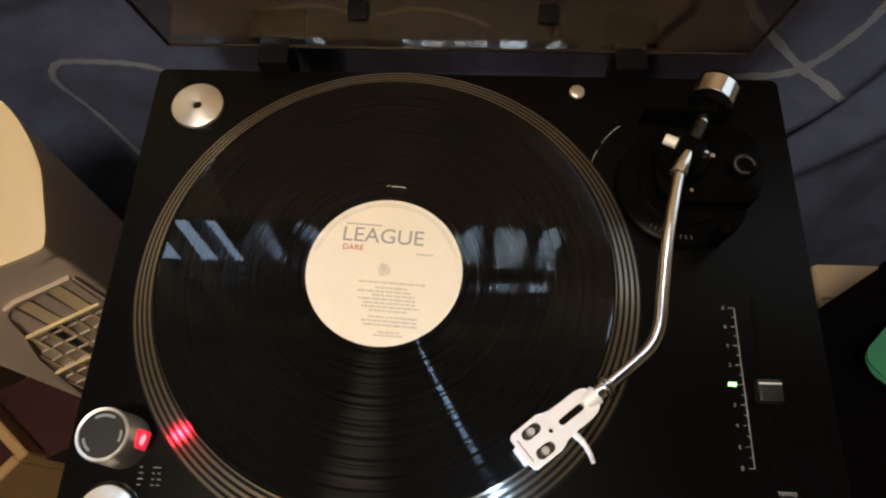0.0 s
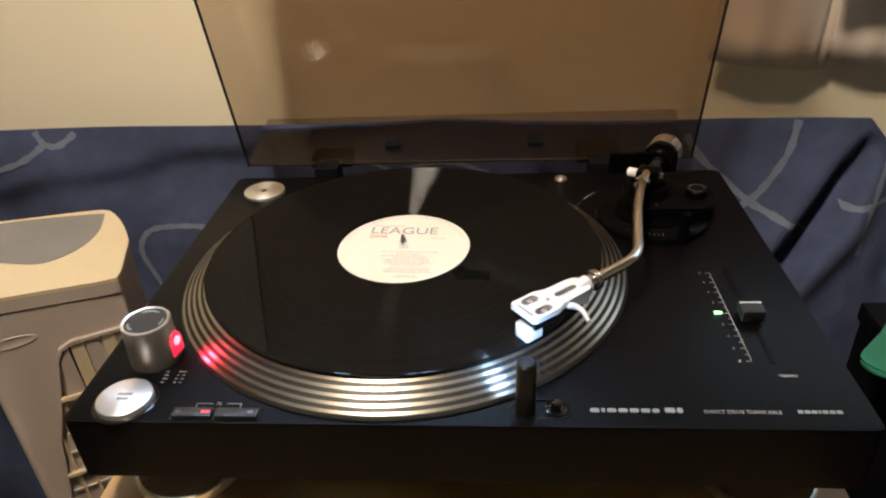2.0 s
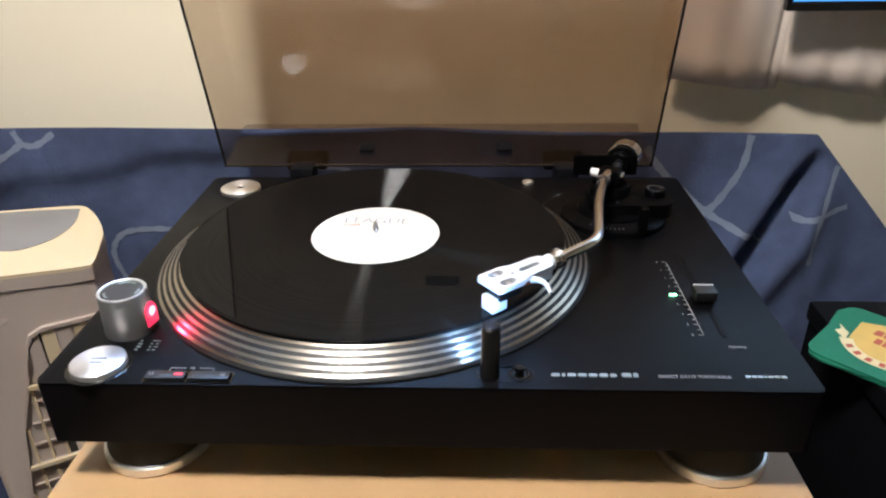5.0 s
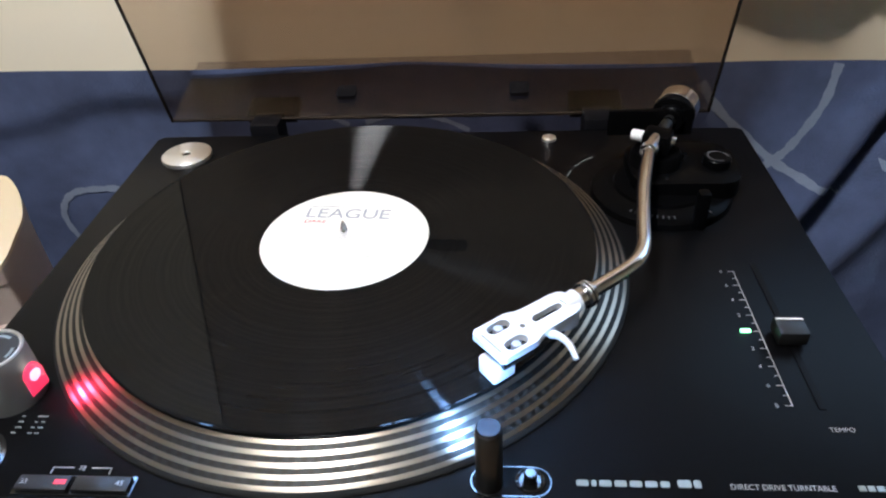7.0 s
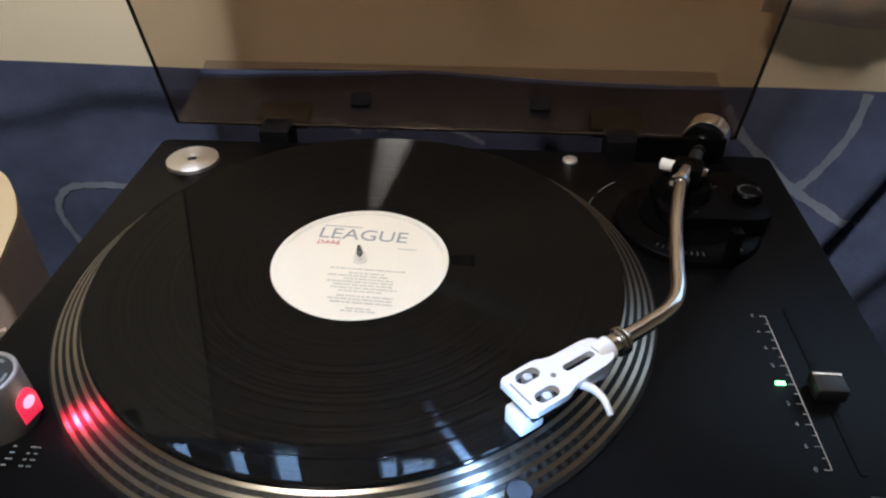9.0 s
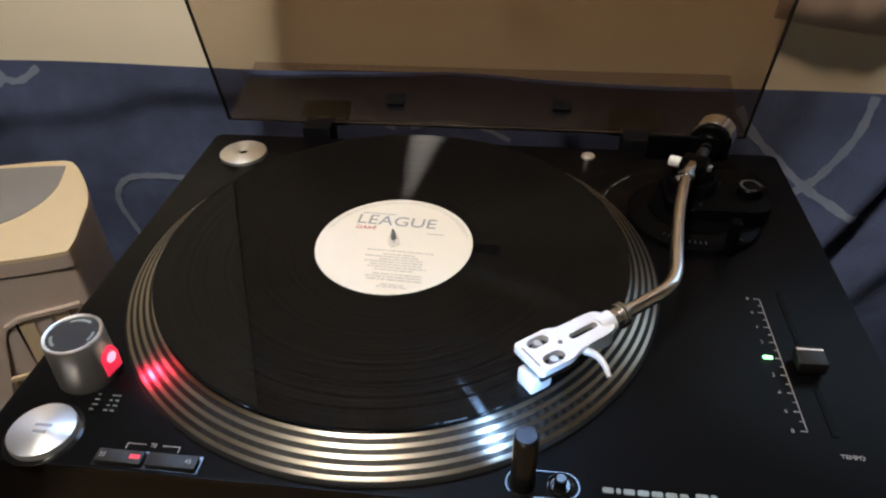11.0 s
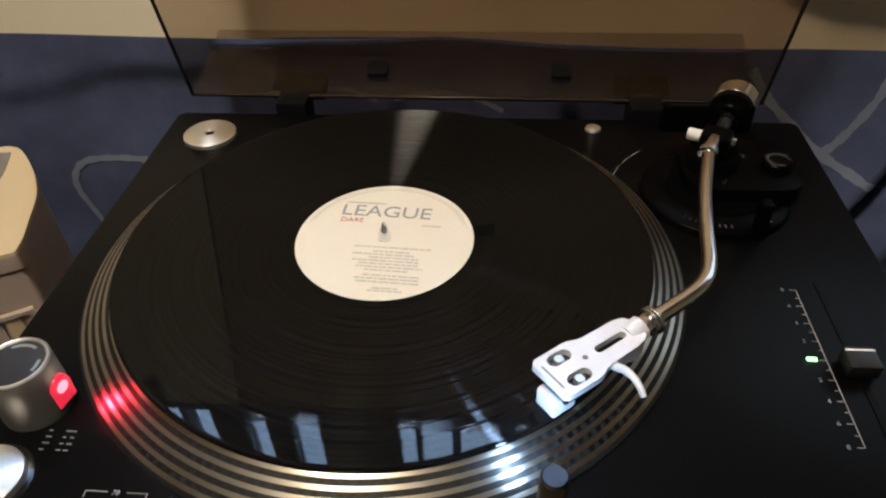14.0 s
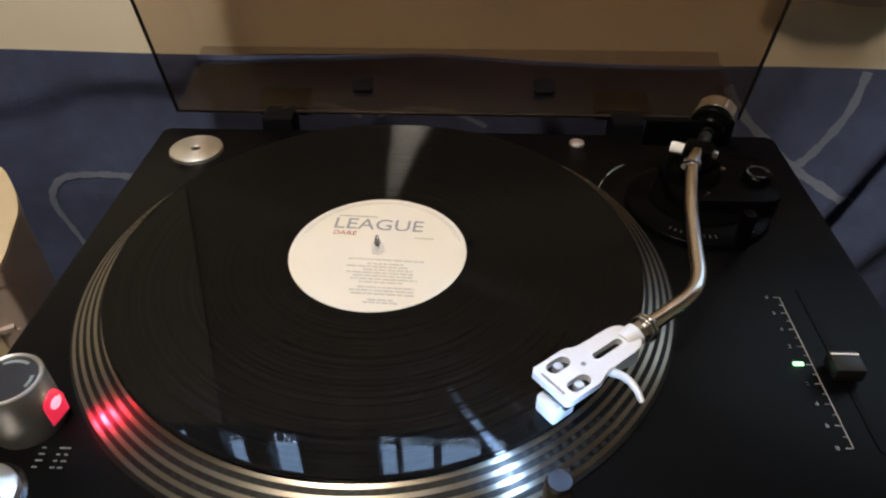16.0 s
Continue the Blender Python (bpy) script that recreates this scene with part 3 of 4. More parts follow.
def build_record():
    z = D + 0.0156
    edge = 0.1452
    prof = [(0.0037, 0.0022), (0.0505, 0.0022), (0.0508, 0.0017), (0.056, 0.0016), (0.0602, 0.0016)]
    r = 0.0604
    for width in (0.015, 0.0163, 0.0142, 0.0173, 0.0142):
        prof += [(r, 0.0017), (r + width - 0.0004, 0.0017)]
        r += width
    prof += [(edge - 0.0025, 0.0017), (edge - 0.0013, 0.0019), (edge - 0.0004, 0.0018), (edge, 0.0014), (edge, 0.0008), (edge - 0.001, 0.0), (0.0037, 0.0)]
    bm = lathe(prof, (0, 0, z), 160)
    rec = solid("record", bm, VINYL, "black vinyl record with a cream paper label on the platter", "record", angle=1.5)
    paper = part("paper_label", lathe([(0.0037, 0.0024), (0.0494, 0.0024), (0.0496, 0.0021), (0.0037, 0.0021)], (0, 0, z), 96), PAPER, rec, "cream paper label printed in grey and red")
    up = z + 0.00255
    turn = Matrix.Rotation(radians(LABEL_TURN), 4, "Z") @ Matrix.Translation((0, 0, up))
    lettering("title", "LEAGUE", 0.0145, turn @ Matrix.Translation((-0.030, 0.0185, 0)), INK, paper, stretch=1.02)
    lettering("subtitle", "DARE", 0.0052, turn @ Matrix.Translation((-0.0285, 0.0125, 0)), REDINK, paper, stretch=1.05)
    part("title_bar", box(-0.028, -0.005, 0.0303, 0.0310, -0.00002, 0.00003, m=turn), INK, paper)
    part("side_note", box(0.019, 0.030, 0.0118, 0.0130, -0.00002, 0.00003, m=turn), PALEINK, paper)
    random.seed(4)
    for k, (y, w, shift) in enumerate(((-0.009, 0.042, 0.006), (-0.0125, 0.02, 0.006), (-0.015, 0.034, 0.002), (-0.0175, 0.027, 0.008), (-0.020, 0.036, 0.004),
                                       (-0.0225, 0.032, 0.006), (-0.025, 0.036, 0.007), (-0.0275, 0.024, 0.006), (-0.0315, 0.030, 0.009), (-0.034, 0.034, 0.007),
                                       (-0.0365, 0.033, 0.008), (-0.041, 0.014, 0.008), (-0.043, 0.018, 0.008))):
        x = shift - w / 2
        bm = bmesh.new()
        while x < shift + w / 2:
            word = random.uniform(0.0015, 0.006)
            box(x, min(x + word, shift + w / 2), y, y + 0.0013, -0.00002, 0.00003, m=turn, bm=bm)
            x += word + 0.0006
        part("text_bar", bm, PALEINK, paper)
    for rr, a0, a1 in ((0.0462, 15, 168), (0.0448, 20, 165)):
        bm = bmesh.new()
        for k in range(60):
            a, b = (radians(a0 + (a1 - a0) * (k + e) / 60) for e in (0, 1.02))
            vs = [bm.verts.new(turn @ Vector((q * math.cos(c), q * math.sin(c), 0.00002))) for q, c in ((rr, a), (rr, b), (rr + 0.0005, b), (rr + 0.0005, a))]
            bm.faces.new(vs)
        part("border_line", bm, PALEINK, paper)


LABEL_TURN = -3.0
build_record()


# ---- tonearm ----
PIVOT = Vector((0.194, 0.084, D + 0.034))


def build_tonearm():
    base = part("arm_base", lathe([(0, 0.009), (0.030, 0.009), (0.031, 0.007), (0.0425, 0.0055), (0.0445, 0.004), (0.0455, 0.0), (0, 0)], (0.197, 0.073, D), 64), ARMBLACK, deck)
    bm = bmesh.new()
    for k in range(9):
        a = radians(232 + 5 * k)
        m = Matrix.Translation((0.197, 0.073, D + 0.006)) @ Matrix.Rotation(a, 4, "Z")
        box(0.0375, 0.0405, -0.0003, 0.0003, 0, 0.0004, m=m, bm=bm)
    part("height_scale", bm, FAINTPRINT, base)
    part("arm_housing", slab(rounded(0.176, 0.246, 0.055, 0.112, 0.016, 6), D + 0.005, D + 0.0175, bevel=0.002), ARMBLACK, base)
    part("arm_pillar", lathe([(0, 0.026), (0.015, 0.026), (0.0165, 0.024), (0.0175, 0.012), (0, 0.012)], (PIVOT.x, PIVOT.y, D), 40), ARMBLACK, deck)
    # gimbal: a yoke with two bright bearing caps
    rear = Vector((0.221, 0.141, D + 0.0365))
    way = (rear - PIVOT).normalized()
    side = way.cross(Vector((0, 0, 1))).normalized()
    part("yoke", box(-0.009, 0.009, -0.0065, 0.007, -0.011, 0.006, 0.003, m=along(PIVOT, PIVOT + side) @ Matrix.Rotation(radians(90), 4, "Y")), ARMBLACK, deck)
    for s in (1, -1):
        a = PIVOT + side * s * 0.0055
        part("bearing_cap", lathe([(0, 0), (0.0038, 0), (0.0038, 0.011 if s < 0 else 0.005), (0.0033, 0.012 if s < 0 else 0.006), (0, 0.012 if s < 0 else 0.006)], m=along(a, a + side * s), segments=24), WHITE if s < 0 else CHROME, deck)
    tubeline = spline([PIVOT - way * 0.004, (0.186, 0.068, D + 0.036), (0.180, 0.046, D + 0.037), (0.1735, 0.018, D + 0.037), (0.168, -0.015, D + 0.0365),
                       (0.1645, -0.036, D + 0.036), (0.158, -0.0495, D + 0.0358), (0.146, -0.061, D + 0.0355), (0.131, -0.0735, D + 0.0352)], 8)
    part("arm_tube", tube(tubeline, 0.0039), CHROME, deck, "bent chrome arm tube")
    front = Vector((0.186, 0.068, D + 0.036))
    part("tube_socket", lathe([(0, 0), (0.0048, 0), (0.0051, 0.001), (0.0051, 0.0125), (0.0057, 0.013), (0.0057, 0.0165), (0.0045, 0.017), (0, 0.017)],
                              m=along(front + way * 0.012, front - way * 0.01), segments=32), CHROME, deck)
    part("rear_stub", tube([PIVOT, PIVOT + way * 0.03], 0.0042), BLACK, deck)
    part("skate_bracket", box(0.165, 0.222, 0.1085, 0.1115, D + 0.024, D + 0.043, 0.0008, 1), ARMBLACK, deck)
    cw = part("counterweight", lathe([(0, 0), (0.0085, 0), (0.0095, 0.001), (0.0095, 0.005), (0.0130, 0.006), (0.0138, 0.007), (0.0138, 0.028), (0.0128, 0.029), (0, 0.029)],
                                     m=along(PIVOT + way * 0.027, rear), segments=48), ARMBLACK, deck)
    part("chrome_band", lathe([(0.0139, 0.012), (0.0143, 0.0125), (0.0143, 0.0255), (0.0139, 0.026)], m=along(PIVOT + way * 0.027, rear), segments=48), CHROME, cw)
    part("weight_cap", lathe([(0, -0.012), (0.003, -0.012), (0.0044, -0.004), (0.003, 0.0), (0, 0)], m=along(PIVOT + way * 0.027, rear), segments=24), CHROME, cw)
    # anti-skating dial
    dial = part("anti_skate_dial", lathe([(0, 0.006), (0.0078, 0.006), (0.0088, 0.005), (0.0090, 0), (0, 0)], (0.2325, 0.0795, D + 0.0175), 32), ARMBLACK, deck)
    bm = bmesh.new()
    for k in range(20):
        m = Matrix.Translation((0.2325, 0.0795, D + 0.0235)) @ Matrix.Rotation(2 * math.pi * k / 24, 4, "Z")
        box(0.0056, 0.0072, -0.00035, 0.00035, 0, 0.0003, m=m, bm=bm)
    part("dial_marks", bm, FAINTPRINT, dial)
    # arm rest and cue lever
    part("arm_rest", box(0.2095, 0.2165, 0.028, 0.036, D, D + 0.026, 0.002), ARMBLACK, deck)
    part("set_screw", lathe([(0, 0.0018), (0.0014, 0.0018), (0.0016, 0), (0, 0)], (0.1975, 0.062, D + 0.0175), 12), CHROME, deck)
    part("lock_screw", lathe([(0, 0.003), (0.0018, 0.003), (0.002, 0), (0, 0)], (0.2135, 0.088, D + 0.0175), 12), CHROME, deck)
    # printed arc by the base
    bm = bmesh.new()
    for k in range(14):
        a, b = radians(128 + 3 * k), radians(131.2 + 3 * k)
        if k in (6, 7):
            continue
        vs = [bm.verts.new((0.197 + q * math.cos(c), 0.073 + q * math.sin(c), D + 0.0004)) for q, c in ((0.0625, a), (0.0625, b), (0.0632, b), (0.0632, a))]
        bm.faces.new(vs)
    part("lock_arc", bm, DIMPRINT, deck)
    m = Matrix.Translation((0.2198, 0.0424, D + 0.006)) @ Matrix.Rotation(radians(-52), 4, "Z")
    part("index_line", box(-0.004, 0.004, -0.0004, 0.0004, 0, 0.0003, m=m), PRINT, deck)
    # headshell, in its own frame: x towards the tip, y to its left
    tail, tip = Vector((0.131, -0.0735, D + 0.0352)), Vector((0.0855, -0.1105, D + 0.0352))
    ax = math.atan2(tip.y - tail.y, tip.x - tail.x)
    m = Matrix.Translation((tail.x, tail.y, D + 0.0345)) @ Matrix.Rotation(ax, 4, "Z")
    barrel = Matrix.Translation(tail) @ Matrix.Rotation(ax, 4, "Z") @ Matrix.Rotation(radians(90), 4, "Y")
    collar = part("collar", lathe([(0, -0.004), (0.0048, -0.004), (0.0050, -0.003), (0.0050, 0.0075), (0.0044, 0.008), (0.0044, 0.010), (0, 0.010)], m=barrel, segments=32), CHROME, deck)
    for z in (-0.0025, -0.0002):
        part("locking_ring", lathe([(0.0049, z), (0.0066, z + 0.0002), (0.0069, z + 0.0006), (0.0069, z + 0.0014), (0.0066, z + 0.0018), (0.0049, z + 0.002)], m=barrel, segments=40), STEEL, collar)
    half = [(0.0085, 0.0030), (0.0090, 0.0052), (0.0102, 0.0068), (0.0125, 0.0080), (0.017, 0.0087), (0.026, 0.0088), (0.033, 0.0090), (0.0365, 0.0098), (0.0395, 0.0112),
            (0.042, 0.0116), (0.0580, 0.0114), (0.0600, 0.0098)]
    outline = half + [(x, -y) for x, y in half[::-1]]

    def stadium(x0, x1, y, r, steps=6):
        pts = []
        for cx, a0 in ((x1 - r, -90), (x0 + r, 90)):
            pts += [(cx + r * math.cos(radians(a0 + 180 * k / steps)), y + r * math.sin(radians(a0 + 180 * k / steps))) for k in range(steps + 1)]
        return pts

    holes = [stadium(0.016, 0.0335, 0, 0.0019), stadium(0.0425, 0.0545, 0.0062, 0.0031), stadium(0.0425, 0.0545, -0.0062, 0.0031),
             [(0.0395 + 0.0013 * math.cos(k * math.pi / 5), 0.0013 * math.sin(k * math.pi / 5)) for k in range(10)]]
    bm = cutter_slab(outline, 0.0, 0.0035, holes)
    bm.transform(m)
    shell = part("headshell", bm, SHELL, deck, "silver white headshell with slots")
    bm = tube([m @ Vector((0.006, 0, 0.0008)), m @ Vector((0.010, 0, 0.0002)), m @ Vector((0.0135, 0, -0.0008))], 0.0056, 20)
    part("neck", bm, SHELL, shell)
    for s in (1, -1):
        skirt = [(0.0102, s * 0.0066), (0.0125, s * 0.0079), (0.017, s * 0.0086), (0.029, s * 0.0088), (0.029, s * 0.0074), (0.017, s * 0.0072), (0.0125, s * 0.0064)]
        bm = slab(skirt[:: s], -0.0065, 0.0002)
        for v in bm.verts:
            if v.co.z < -0.003:
                v.co.z = -0.0065 + 0.0055 * max(0, (v.co.x - 0.015) / 0.014)
        bm.transform(m)
        part("side_wall", bm, SHELL, shell)
        part("screw", lathe([(0, 0.0028), (0.0020, 0.0028), (0.0024, 0.0020), (0.0024, -0.001), (0, -0.001)], m=m @ Matrix.Translation((0.0485, s * 0.0063, 0.0)), segments=16), SATIN, shell)
        part("slot_floor", box(0.0433, 0.0537, s * 0.0063 - 0.0028, s * 0.0063 + 0.0028, -0.0008, -0.0001, m=m), BLACK, shell)
    part("slot_floor", box(0.0155, 0.034, -0.0024, 0.0024, -0.0012, -0.0002, m=m), GLOSS, shell)
    part("brand_bar", box(0.0571, 0.0580, -0.0068, 0.0068, 0.0035, 0.0037, m=m), INK, shell)
    lift = spline([m @ Vector(p) for p in ((0.030, 0.008, -0.001), (0.0295, 0.014, 0.0012), (0.030, 0.0205, 0.0012), (0.0315, 0.0265, -0.0018))], 6)
    part("finger_lift", tube(lift, 0.0016, 12, taper=lambda s: 0.0021 - 0.0008 * s), SHELL, shell)
    cart = part("cartridge", box(0.0385, 0.0565, -0.0078, 0.0078, -0.0085, -0.0009, 0.001, m=m), GLOSS, shell, "black cartridge body")
    part("stylus_holder", box(0.0480, 0.0605, -0.0058, 0.0058, -0.0170, -0.0065, 0.0014, m=m), WHITE, cart, "white stylus holder")
    part("stylus", tube([m @ Vector((0.052, 0, -0.0165)), m @ Vector((0.0575, 0, -0.0188))], 0.0005, 8), STEEL, cart)
    for s, mat in ((1, REDCARD), (-1, WHITE)):
        part("lead_wire", tube(spline([m @ Vector(p) for p in ((0.018, s * 0.002, -0.003), (0.028, s * 0.004, -0.006), (0.0385, s * 0.003, -0.0045))], 5), 0.0005, 8), mat, cart)


build_tonearm()


# ---- controls on the deck ----
def build_controls():
    # start button in its dark ring
    c = (-0.1515, -0.1495, D)
    part("button_well", lathe([(0, 0.0006), (0.0185, 0.0006), (0.0192, 0.0003), (0.0192, 0), (0, 0)], c, 48), GLOSS, deck)
    start = part("start_button", lathe([(0, 0.0045), (0.0155, 0.0045), (0.0163, 0.0040), (0.0165, 0.0025), (0.0165, 0.0006), (0, 0.0006)], c, 64), ALU, deck, "round brushed aluminium button")
    for y, w in ((0.0012, 0.009), (-0.0028, 0.007)):
        part("print_bar", box(c[0] - w / 2, c[0] + w / 2, c[1] + y, c[1] + y + 0.0018, D + 0.0045, D + 0.0047), INK, start)
    # power knob with its strobe lens
    k = (-0.150, -0.108, D)
    knob = part("power_knob", lathe([(0.0, 0.0288), (0.0131, 0.0288), (0.0134, 0.0295), (0.0147, 0.0298), (0.0152, 0.0290), (0.0154, 0.020), (0.0158, 0.004), (0.0158, 0), (0, 0)], k, 64,
                                    marks=[1, 2, 2, 2, 0, 0, 0, 0]), [KNOB, BLACK, ALU], deck, "pewter coloured knob with a black cap")
    for a0, a1 in ((60, 125), (-20, 15), (195, 240)):
        bm = bmesh.new()
        for n in range(12):
            a, b = (radians(a0 + (a1 - a0) * (n + e) / 12) for e in (0, 1.01))
            vs = [bm.verts.new((k[0] + q * math.cos(c2), k[1] + q * math.sin(c2), D + 0.02895)) for q, c2 in ((0.0098, a), (0.0098, b), (0.0114, b), (0.0114, a))]
            bm.faces.new(vs)
        part("cap_print", bm, DIMPRINT, knob)
    arch = [(-0.0055, 0), (0.0055, 0)] + [(0.0055 * math.cos(math.pi * n / 14), 0.011 + 0.0055 * math.sin(math.pi * n / 14)) for n in range(15)]
    m = Matrix.Translation((-0.1375, -0.1075, D + 0.004)) @ Matrix.Rotation(radians(-12), 4, "Z") @ Matrix.Rotation(radians(90), 4, "Z") @ Matrix.Rotation(radians(90), 4, "X")
    lens = part("strobe_lens", slab(arch, -0.0035, 0.0042, m=m, bevel=0.0012), REDLED, deck, "glowing red strobe lens")
    part("lens_core", lathe([(0, 0.0006), (0.0026, 0.0004), (0.0032, 0), (0, 0)], m=m @ Matrix.Translation((0, 0.0105, 0.0048)), segments=24), REDCORE, lens, "paler lamp in the lens")
    # strobe legend: small unreadable marks
    random.seed(8)
    for n in range(4):
        y = -0.1225 - 0.0033 * n
        bm = bmesh.new()
        for x in (-0.1375, -0.1295, -0.1262):
            box(x, x + random.uniform(0.0012, 0.003), y, y + 0.0006, D, D + 0.0004, bm=bm)
        part("strobe_legend", bm, DIMPRINT, deck)
    # speed keys
    well = part("key_well", box(-0.1195, -0.066, -0.1645, -0.1545, D - 0.0005, D + 0.0006, 0.0002, 1), GLOSS, deck)
    for x0, x1 in ((-0.118, -0.0945), (-0.0925, -0.0675)):
        part("speed_key", box(x0, x1, -0.1632, -0.1558, D + 0.0004, D + 0.0026, 0.0008), BLACK, deck)
    part("key_lamp", box(-0.101, -0.096, -0.1605, -0.1583, D + 0.0026, D + 0.0028), REDDOT, deck, "small red key lamp")
    lettering("key_number", "33", 0.0034, Matrix.Translation((-0.1165, -0.1606, D + 0.00275)), PRINT, deck)
    lettering("key_number", "45", 0.0034, Matrix.Translation((-0.0735, -0.1606, D + 0.00275)), PRINT, deck)
    lettering("key_number", "78", 0.0034, Matrix.Translation((-0.0953, -0.1518, D + 0.0003)), PRINT, deck)
    bm = bmesh.new()
    for q in ((-0.107, -0.0975), (-0.089, -0.080)):
        box(q[0], q[1], -0.1506, -0.1502, D, D + 0.0004, bm=bm)
    for x in (-0.107, -0.0804):
        box(x, x + 0.0004, -0.1535, -0.1506, D, D + 0.0004, bm=bm)
    part("key_bracket", bm, PRINT, deck)
    # pop-up stylus light
    p = (0.0855, -0.1535, D)
    post = part("light_post", lathe([(0, 0.0352), (0.0035, 0.0352), (0.0052, 0.034), (0.0056, 0.032), (0.0056, 0.0), (0, 0.0)], p, 32), BLACK, deck, "tall black pop-up light post")
    part("post_cap", lathe([(0, 0.0356), (0.0046, 0.0356), (0.0052, 0.0350), (0.0050, 0.0344), (0, 0.0344)], p, 32), CAPSTEEL, post)
    part("led_lens", lathe([(0, 0), (0.0018, 0), (0.0014, 0.0009), (0, 0.0013)], m=along((p[0] - 0.0014, p[1] + 0.0053, D + 0.030), (p[0] - 0.02, p[1] + 0.08, D + 0.027)), segments=16), WHITELED, post)
    ring = rounded(0.0775, 0.1115, -0.1605, -0.1455, 0.0074, 8)
    inner = rounded(0.0782, 0.1108, -0.1598, -0.1462, 0.0068, 8)
    part("light_plate", cutter_slab(ring, D, D + 0.0006, [inner]), GLOSS, deck)
    part("light_socket", lathe([(0.0062, 0.0), (0.0062, 0.0009), (0.0052, 0.0012), (0.0046, 0.0004), (0.0028, 0.0003), (0.0028, 0.0055), (0.0022, 0.006), (0, 0.006)], (0.1025, -0.1525, D), 32), GLOSS, deck)
    # 45 adapter and its seat
    a = (-0.148, 0.1315, D)
    part("single_adapter", lathe([(0.0032, 0.0005), (0.0032, 0.0028), (0.0038, 0.0034), (0.0178, 0.0034), (0.0188, 0.0028), (0.0188, 0.0), (0.0032, 0.0)], a, 64), ALU, deck, "round brushed adapter for singles")
    part("adapter_hole", lathe([(0, 0.0022), (0.0031, 0.0022), (0.0031, 0.0002), (0, 0.0002)], a, 24), GLOSS, deck)
    part("light_switch", lathe([(0, 0.0022), (0.0042, 0.0022), (0.0054, 0.0016), (0.0056, 0), (0, 0)], (0.129, 0.151, D), 32), ALU, deck)
    # tempo fader
    part("fader_slot", box(0.2335, 0.2365, -0.112, -0.005, D - 0.0003, D + 0.0004), DECK, deck)
    fader = part("fader_knob", box(0.2272, 0.2418, -0.0725, -0.0590, D + 0.001, D + 0.0092, 0.0016), BLACK, deck, "black tempo fader knob with a white line")
    part("fader_line", box(0.2278, 0.2412, -0.0622, -0.0612, D + 0.0090, D + 0.0095), WHITE, fader)
    bm = box(0.2221, 0.2225, -0.110, -0.012, D, D + 0.0004)
    for n in range(17):
        y = -0.012 - 0.098 * n / 16
        w = 0.003 if n % 2 == 0 else 0.0018
        box(0.2220 - w, 0.2220, y - 0.00015, y + 0.00015, D, D + 0.0004, bm=bm)
    part("tempo_scale", bm, PRINT, deck)
    for n, s in enumerate(("8", "6", "4", "2", None, "2", "4", "6", "8")):
        if s:
            lettering("scale_number", s, 0.0034, Matrix.Translation((0.2145, -0.0132 - 0.098 * n / 8, D + 0.0003)), PRINT, deck)
    part("tempo_lamp", box(0.2128, 0.2178, -0.0622, -0.0597, D, D + 0.0012, 0.0004, 1), GREENLED, deck, "small green lamp")
    lettering("tempo_word", "TEMPO", 0.0034, Matrix.Translation((0.2335, -0.1245, D + 0.0003)), PRINT, deck, stretch=1.0)
    lettering("deck_words", "DIRECT DRIVE TURNTABLE", 0.0036, Matrix.Translation((0.1835, -0.1545, D + 0.0003)), PRINT, deck, stretch=0.95)
    # maker's marks as plain bars
    x = 0.1215
    for w in (0.005, 0.002, 0.005, 0.005, 0.005, 0.005, 0.0038):
        part("maker_bar", slab(rounded(x, x + w, -0.1543, -0.1514, 0.0009, 3), D, D + 0.0004), DIMPRINT, deck)
        x += w + 0.0012
    for w in (0.0055, 0.003):
        part("maker_bar", slab(rounded(x + 0.002, x + 0.002 + w, -0.1543, -0.1506, 0.0009, 3), D, D + 0.0004), DIMPRINT, deck)
        x += w + 0.001
    x = 0.234
    for w in (0.0028, 0.0026, 0.0028, 0.0012, 0.0028, 0.0028, 0.0028):
        part("model_bar", box(x, x + w, -0.1541, -0.1516, D, D + 0.0004), DIMPRINT, deck)
        x += w + 0.0009


build_controls()


# ---- lid ----
LID_LOW = Vector((0.038, 0.185, D + 0.005))       # middle of the rim's lower edge
LID_UP = Vector((0, -0.245, 0.9695))               # along the rim, upward
LID_BACK = Vector((0, 0.9695, 0.245))              # from the rim to the panel


def lid_box(x0, x1, u0, u1, v0, v1, bevel=0.0, bm=None):
    """A box in the lid's frame: x across, u up along the lid, v back from the rim."""
    m = Matrix(((1, 0, 0, LID_LOW.x), (0, LID_UP.y, LID_BACK.y, LID_LOW.y), (0, LID_UP.z, LID_BACK.z, LID_LOW.z), (0, 0, 0, 1)))
    return box(x0, x1, u0, u1, v0, v1, bevel, 2, bm, m)


